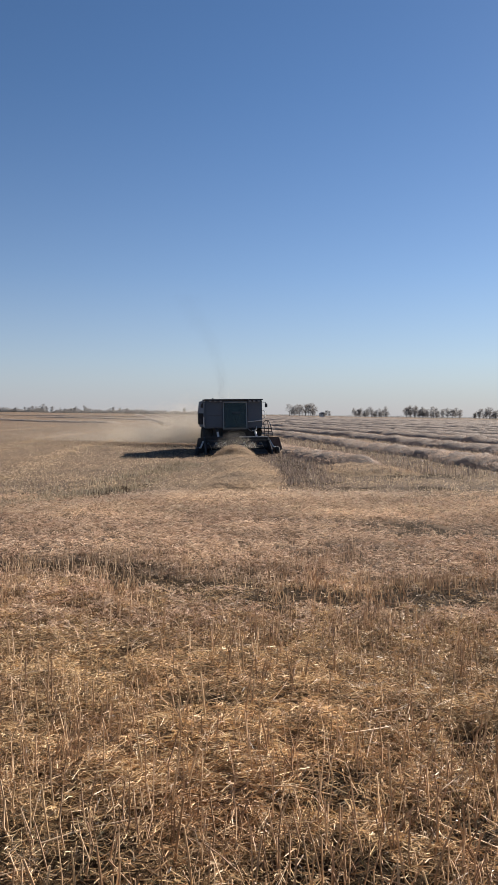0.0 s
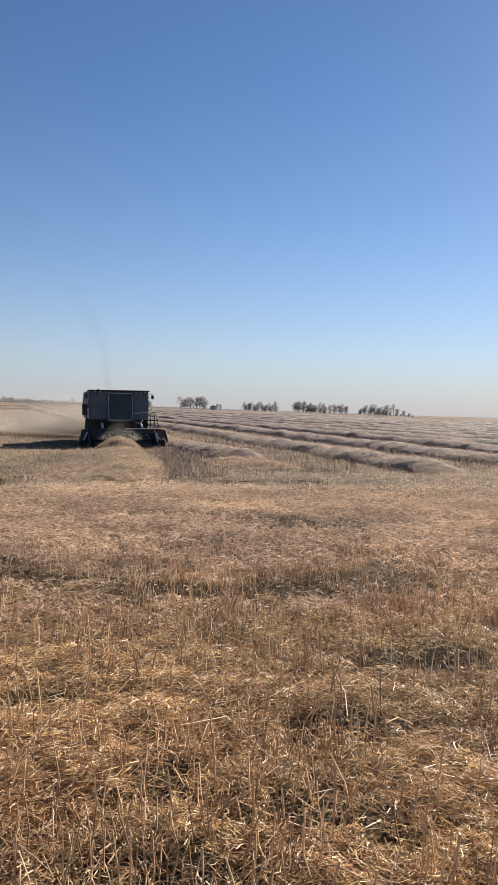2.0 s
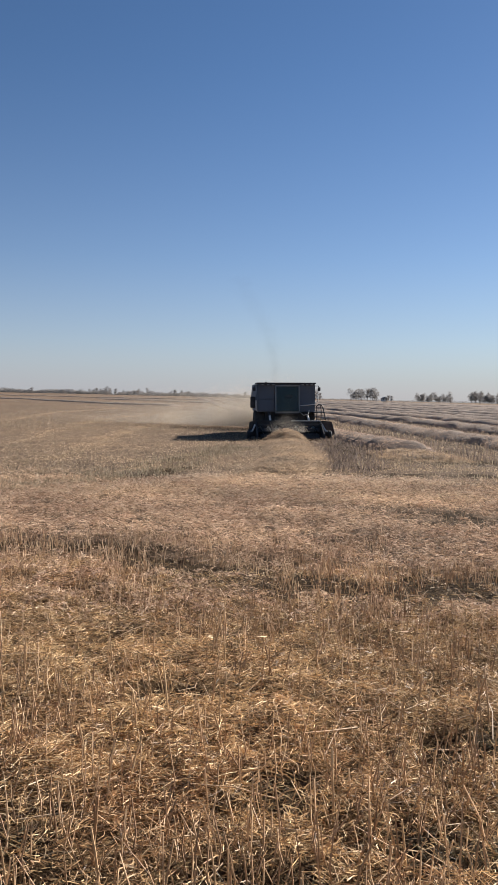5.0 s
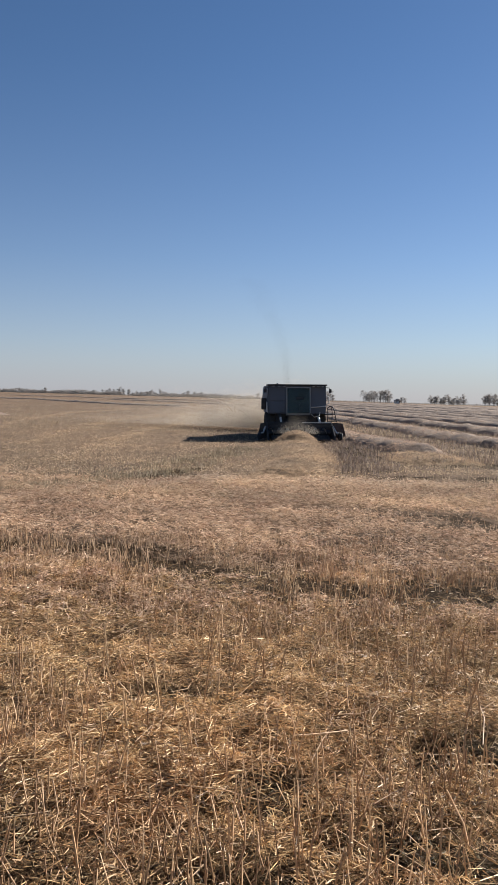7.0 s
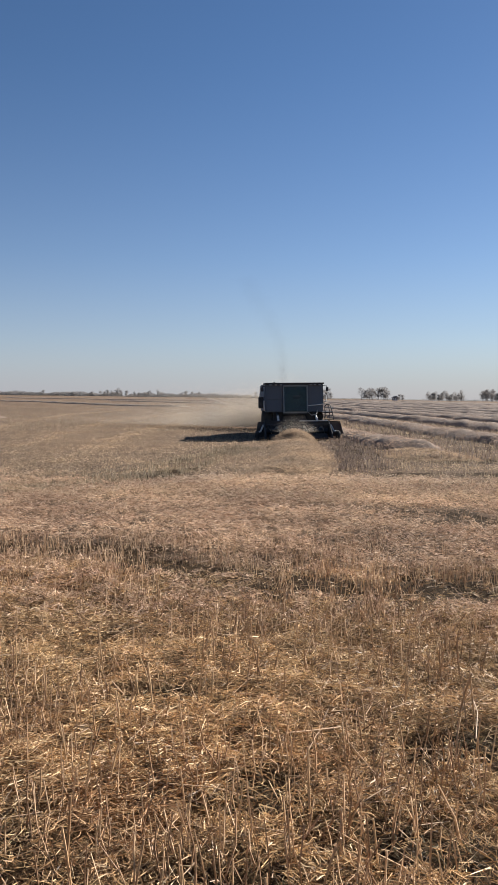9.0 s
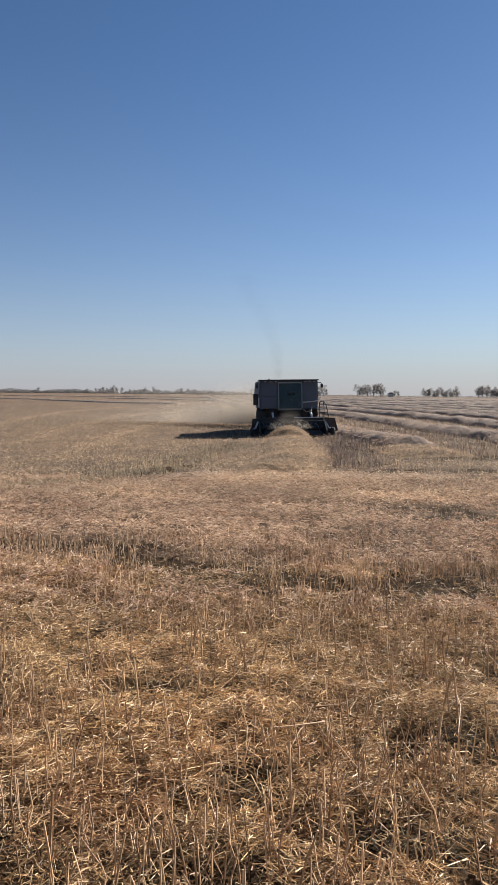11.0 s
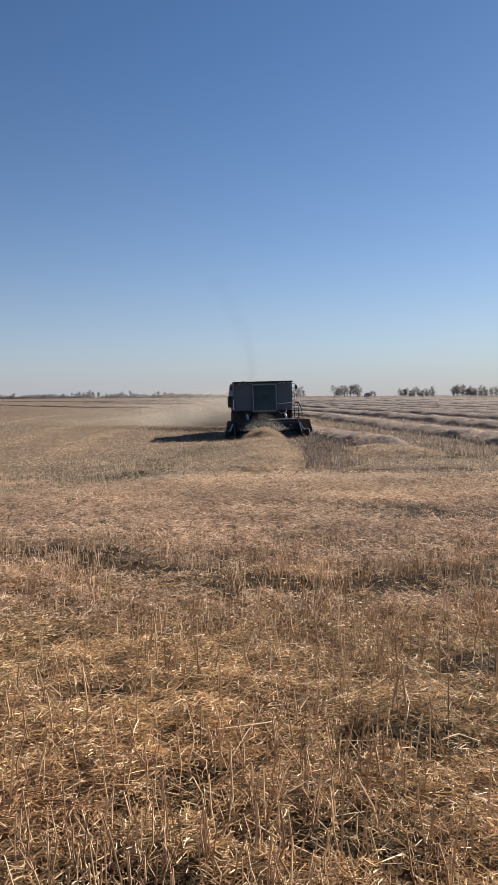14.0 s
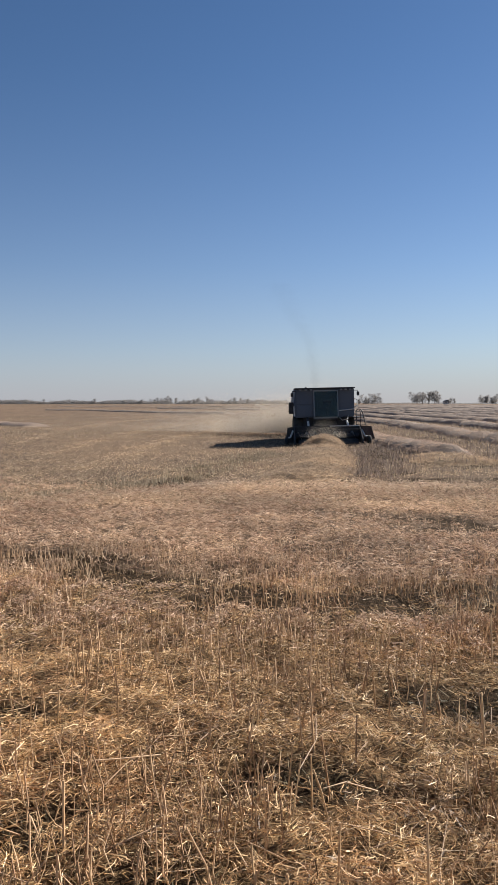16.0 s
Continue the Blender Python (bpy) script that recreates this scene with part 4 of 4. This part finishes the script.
        part("guard_rod", tube(bmesh.new(), [(x, -1.55, 0.86), (x, -1.25, 0.66), (x, -1.0, 0.62)], 0.008, 5), DARK, head)
    top.matrix_world = m
    return top


CX, CY = -1.05, 41.6
GZ = float(base_height(np.array(CX), np.array(CY)))
combine_harvester(pose(CX, CY, GZ, 0, -0.7, 9.0) @ Matrix.Diagonal((1, 1, 0.96, 1)))

# the crop that climbs the pickup
ridge("crop_heap", [(-1.02, 36.8), (-1.05, 38.3), (-1.06, 39.7), (-1.06, 40.6)], 1.05, 0.62, 18000, "tan heap of dry stalks riding up the pickup", 91, 0.12, FEED)

# dust blown out beside and behind the harvester
n = 300000
u = np.minimum(rng.gamma(1.1, 2.9, n), 22.0)
dx = CX - 0.5 - u * 1.15 + rng.normal(0, 0.6, n)
dy = CY + 8.6 + 0.45 * u + np.abs(rng.normal(0, 2.2, n))
billow = rough_noise(dx * 0.45, dy * 0.3, 61, 3)
dz = rng.beta(1.1, 2.3, n) * (4.2 - 0.08 * u) * (0.55 + 0.8 * billow)
c = np.stack([dx, dy, base_height(dx, dy) + 0.15 + dz], 1)
q = rng.uniform(0.0115, 0.0170, n) * (1.1 - 0.75 * np.clip(dz / 3.2, 0, 1))
verts = (c[:, None] + rng.normal(0, 1, (n, 3, 3)) * q[:, None, None]).reshape(-1, 3)
faces = np.arange(n * 3).reshape(-1, 3)
tagged(new("dust_plume", array_mesh("dust_plume", verts, faces, DUST)), "pale tan dust and chaff drifting behind the harvester", "dust", kind="stuff")



def specks(name, x, y, z, size, material, label, category):
    """Fine floating grains, each a tiny flake."""
    c = np.stack([x, y, base_height(x, y) + z], 1)
    v = (c[:, None] + rng.normal(0, 1, (len(x), 3, 3)) * size).reshape(-1, 3)
    tagged(new(name, array_mesh(name, v, np.arange(len(v)).reshape(-1, 3), material)), label, category, kind="stuff")


k = 22000
a = rng.uniform(-1, 1, k)
specks("chaff_puff", CX + 0.1 + a * 1.0 + rng.normal(0, 0.15, k), CY - 2.1 + rng.normal(0, 0.35, k), 0.45 + rng.beta(1.3, 2.2, k) * 1.0 * (1.25 - np.abs(a)), 0.0036, DUST, "tan chaff thrown up over the harvester's pickup", "dust")
k = 70000
a = rng.uniform(0, 1, k)
wisp = 0.35 * np.sin(5.5 * a) * a
specks("exhaust_smoke", CX - 0.9 - 2.0 * a ** 1.6 + wisp + rng.normal(0, 1, k) * (0.13 + 0.34 * a), CY + 4.2 + rng.normal(0, 0.4, k), 3.2 + 6.4 * a, 0.0019, SMOKE, "thin dark smoke rising from the harvester's exhaust", "smoke")

# ---- far trees and farmstead ----


def tree_mesh(kind, tall, wide, clumps, seed, bare=0.35):
    """Forked trunk with rising limbs, and a ragged thin crown of small leaf clumps round the twigs."""
    r = random.Random(seed)
    bm = bmesh.new()
    tips = []
    for stem in range(2 if tall > 5 else 3):
        lean, turn = r.uniform(0.03, 0.16), r.uniform(0, 6.28)
        sx, sy, h = math.cos(turn) * lean, math.sin(turn) * lean, tall * r.uniform(0.8, 1.0)
        tube(bm, [(0, 0, -0.3), (sx * h * 0.3, sy * h * 0.3, h * 0.4), (sx * h, sy * h, h * 0.92)], 0.022 * tall**0.8, 5, 0.25)
        for k in range(8):
            z = h * (bare + (0.92 - bare) * (k + r.random()) / 8)
            a = r.uniform(0, 6.28)
            full = math.sin(math.pi * min(1.0, 0.18 + 0.82 * (z / h - bare * 0.5)))
            reach = wide * (0.35 + 0.65 * full) * r.uniform(0.35, 1.0)
            root = (sx * z, sy * z, z)
            tip = (root[0] + math.cos(a) * reach, root[1] + math.sin(a) * reach, z + reach * r.uniform(0.3, 0.9))
            tube(bm, [root, [(p + q) / 2 - (0.08 if j == 2 else 0) for j, (p, q) in enumerate(zip(root, tip))], tip], 0.06, 3, 0.4)
            tips.append((root, tip))
        tips.append(((sx * h * 0.7, sy * h * 0.7, h * 0.7), (sx * h, sy * h, h * 0.97)))
    g = np.random.default_rng(seed)
    load = g.gamma(1.2, 1.0, len(tips))
    pick = g.choice(len(tips), clumps, p=load / load.sum())
    ends = np.array(tips)[pick]
    along = g.uniform(0.35, 1.05, (clumps, 1))
    pts = ends[:, 0] * (1 - along) + ends[:, 1] * along + g.normal(0, 0.13 * wide + 0.12, (clumps, 3)) * (1, 1, 0.8)
    pts[:, 2] = np.maximum(pts[:, 2], 0.15)
    d = g.normal(0, 1, (clumps, 3, 3)) * g.uniform(0.06, 0.21, (clumps, 1, 1))
    leaf = array_mesh("crown", (pts[:, None] + d).reshape(-1, 3), np.arange(clumps * 3).reshape(-1, 3), LEAF)
    return bm_mesh("trunk", bm), leaf


KINDS = [tree_mesh("poplar", t, w, c, s, b) for t, w, c, s, b in ((8.4, 2.6, 900, 1, 0.22), (7.0, 2.7, 950, 2, 0.14), (8.8, 2.3, 800, 3, 0.26), (5.6, 2.5, 800, 4, 0.08), (3.4, 2.4, 640, 5, 0.03), (7.8, 3.2, 700, 6, 0.2), (6.2, 2.0, 420, 7, 0.2))]
for tr, lf in KINDS:
    tr.materials.append(BARK)


def tree(kind, x, y, size, label, group):
    top = tagged(new("tree"), label, "tree", group)
    for name, me in zip(("trunk", "crown"), KINDS[kind]):
        new(name, me).parent = top
    top.matrix_world = pose(x, y, float(height(x, y)) - 0.1, 0, 0, random.uniform(0, 360)) @ Matrix.Scale(size, 4)
    return top


def bluff(x0, x1, y, kinds, count, size, label, group):
    for k in range(count):
        x = x0 + (x1 - x0) * (k + random.uniform(0.2, 0.8)) / count
        tree(random.choice(kinds), x, y + random.uniform(-6, 6), size * (random.uniform(0.55, 1.3) if label == SCRUB else random.uniform(0.78, 1.15)), label, group)


POPLAR = "slender half-bare poplar on the far field edge"
SCRUB = "low grey-brown autumn scrub tree on the horizon"
bluff(-13, 3, 517, (1, 3, 5, 4), 13, 0.88, POPLAR, "bluff of trees beside a slough")
bluff(24, 43, 517, (0, 2, 5, 1), 15, 1.06, POPLAR, "tall bluff of poplars")
bluff(48, 52, 512, (4, 3), 3, 0.8, SCRUB, "trees beside the farmhouse")
bluff(70, 93, 517, (3, 3, 1, 4), 21, 0.95, POPLAR, "bluff of low poplars")
bluff(105, 131, 517, (0, 1, 3, 5), 28, 0.95, POPLAR, "dense bluff of poplars")
bluff(133, 145, 517, (1, 2, 5), 10, 0.95, POPLAR, "dense bluff of poplars")
bluff(155, 182, 520, (3, 1, 4, 5), 23, 0.93, POPLAR, "bluff of grey poplars")
bluff(192, 235, 620, (4, 4, 3), 14, 0.9, SCRUB, "far scrub line")
bluff(-330, -150, 530, (4, 3, 6), 26, 0.75, SCRUB, "far scrub line")
bluff(-160, -95, 520, (3, 4, 1, 6), 26, 0.72, SCRUB, "wooded farmyard line")
bluff(-95, -22, 540, (4, 4, 3), 16, 0.7, SCRUB, "far scrub line")


def woods(x0, x1, y, n, low, high, seed):
    """A far unbroken belt of brush, its top uneven."""
    g = np.random.default_rng(seed)
    x = g.uniform(x0, x1, n)
    yy = y + g.uniform(-5, 5, n)
    top_h = low + (high - low) * rough_noise(x * 0.11, x * 0 + seed, seed, 3) ** 1.3 * (0.7 + 0.6 * rough_noise(x * 0.6, x * 0, seed + 3, 2))
    top_h = top_h * ease(0, 6, x - x0) * ease(0, 6, x1 - x)
    z = height(x, yy) + top_h * g.beta(1.1, 1.2, n)
    v = (np.stack([x, yy, z], 1)[:, None] + g.normal(0, 1, (n, 3, 3)) * g.uniform(0.10, 0.32, (n, 1, 1))).reshape(-1, 3)
    tagged(new("woods", array_mesh("woods", v, np.arange(len(v)).reshape(-1, 3), LEAF)), "low hazy belt of leafless brush along the horizon", "woods", kind="stuff")


woods(-345, -150, 536, 36000, 1.0, 4.4, 5)
woods(-152, -20, 545, 22000, 0.8, 4.4, 8)
woods(-10, 240, 640, 9000, 0.4, 2.6, 12)


def farmhouse(x, y, w, d, h, label):
    top = tagged(new("farmhouse"), label, "house")
    body = part("wall", box(bmesh.new(), -w / 2, w / 2, -d / 2, d / 2, -0.3, h, 0.02), WHITE, top, "pale siding wall")
    part("roof", prism(bmesh.new(), [(-w / 2 - 0.3, h), (0, h + w * 0.35), (w / 2 + 0.3, h), (w / 2 + 0.3, h - 0.12), (-w / 2 - 0.3, h - 0.12)], -d / 2 - 0.3, d / 2 + 0.3), ROOF, top)
    for k in (-0.25, 0.25):
        win = part("window", box(bmesh.new(), k * w - 0.5, k * w + 0.5, -d / 2 - 0.05, -d / 2 + 0.02, h * 0.35, h * 0.8), WHITE, body)
        part("pane", box(bmesh.new(), k * w - 0.4, k * w + 0.4, -d / 2 - 0.06, -d / 2 - 0.045, h * 0.4, h * 0.75), GLASS_DARK, win)
    top.matrix_world = pose(x, y, float(height(x, y)), 0, 0, 12)


farmhouse(47.0, 516, 3.2, 4, 2.0, "small pale farm building beside far trees")
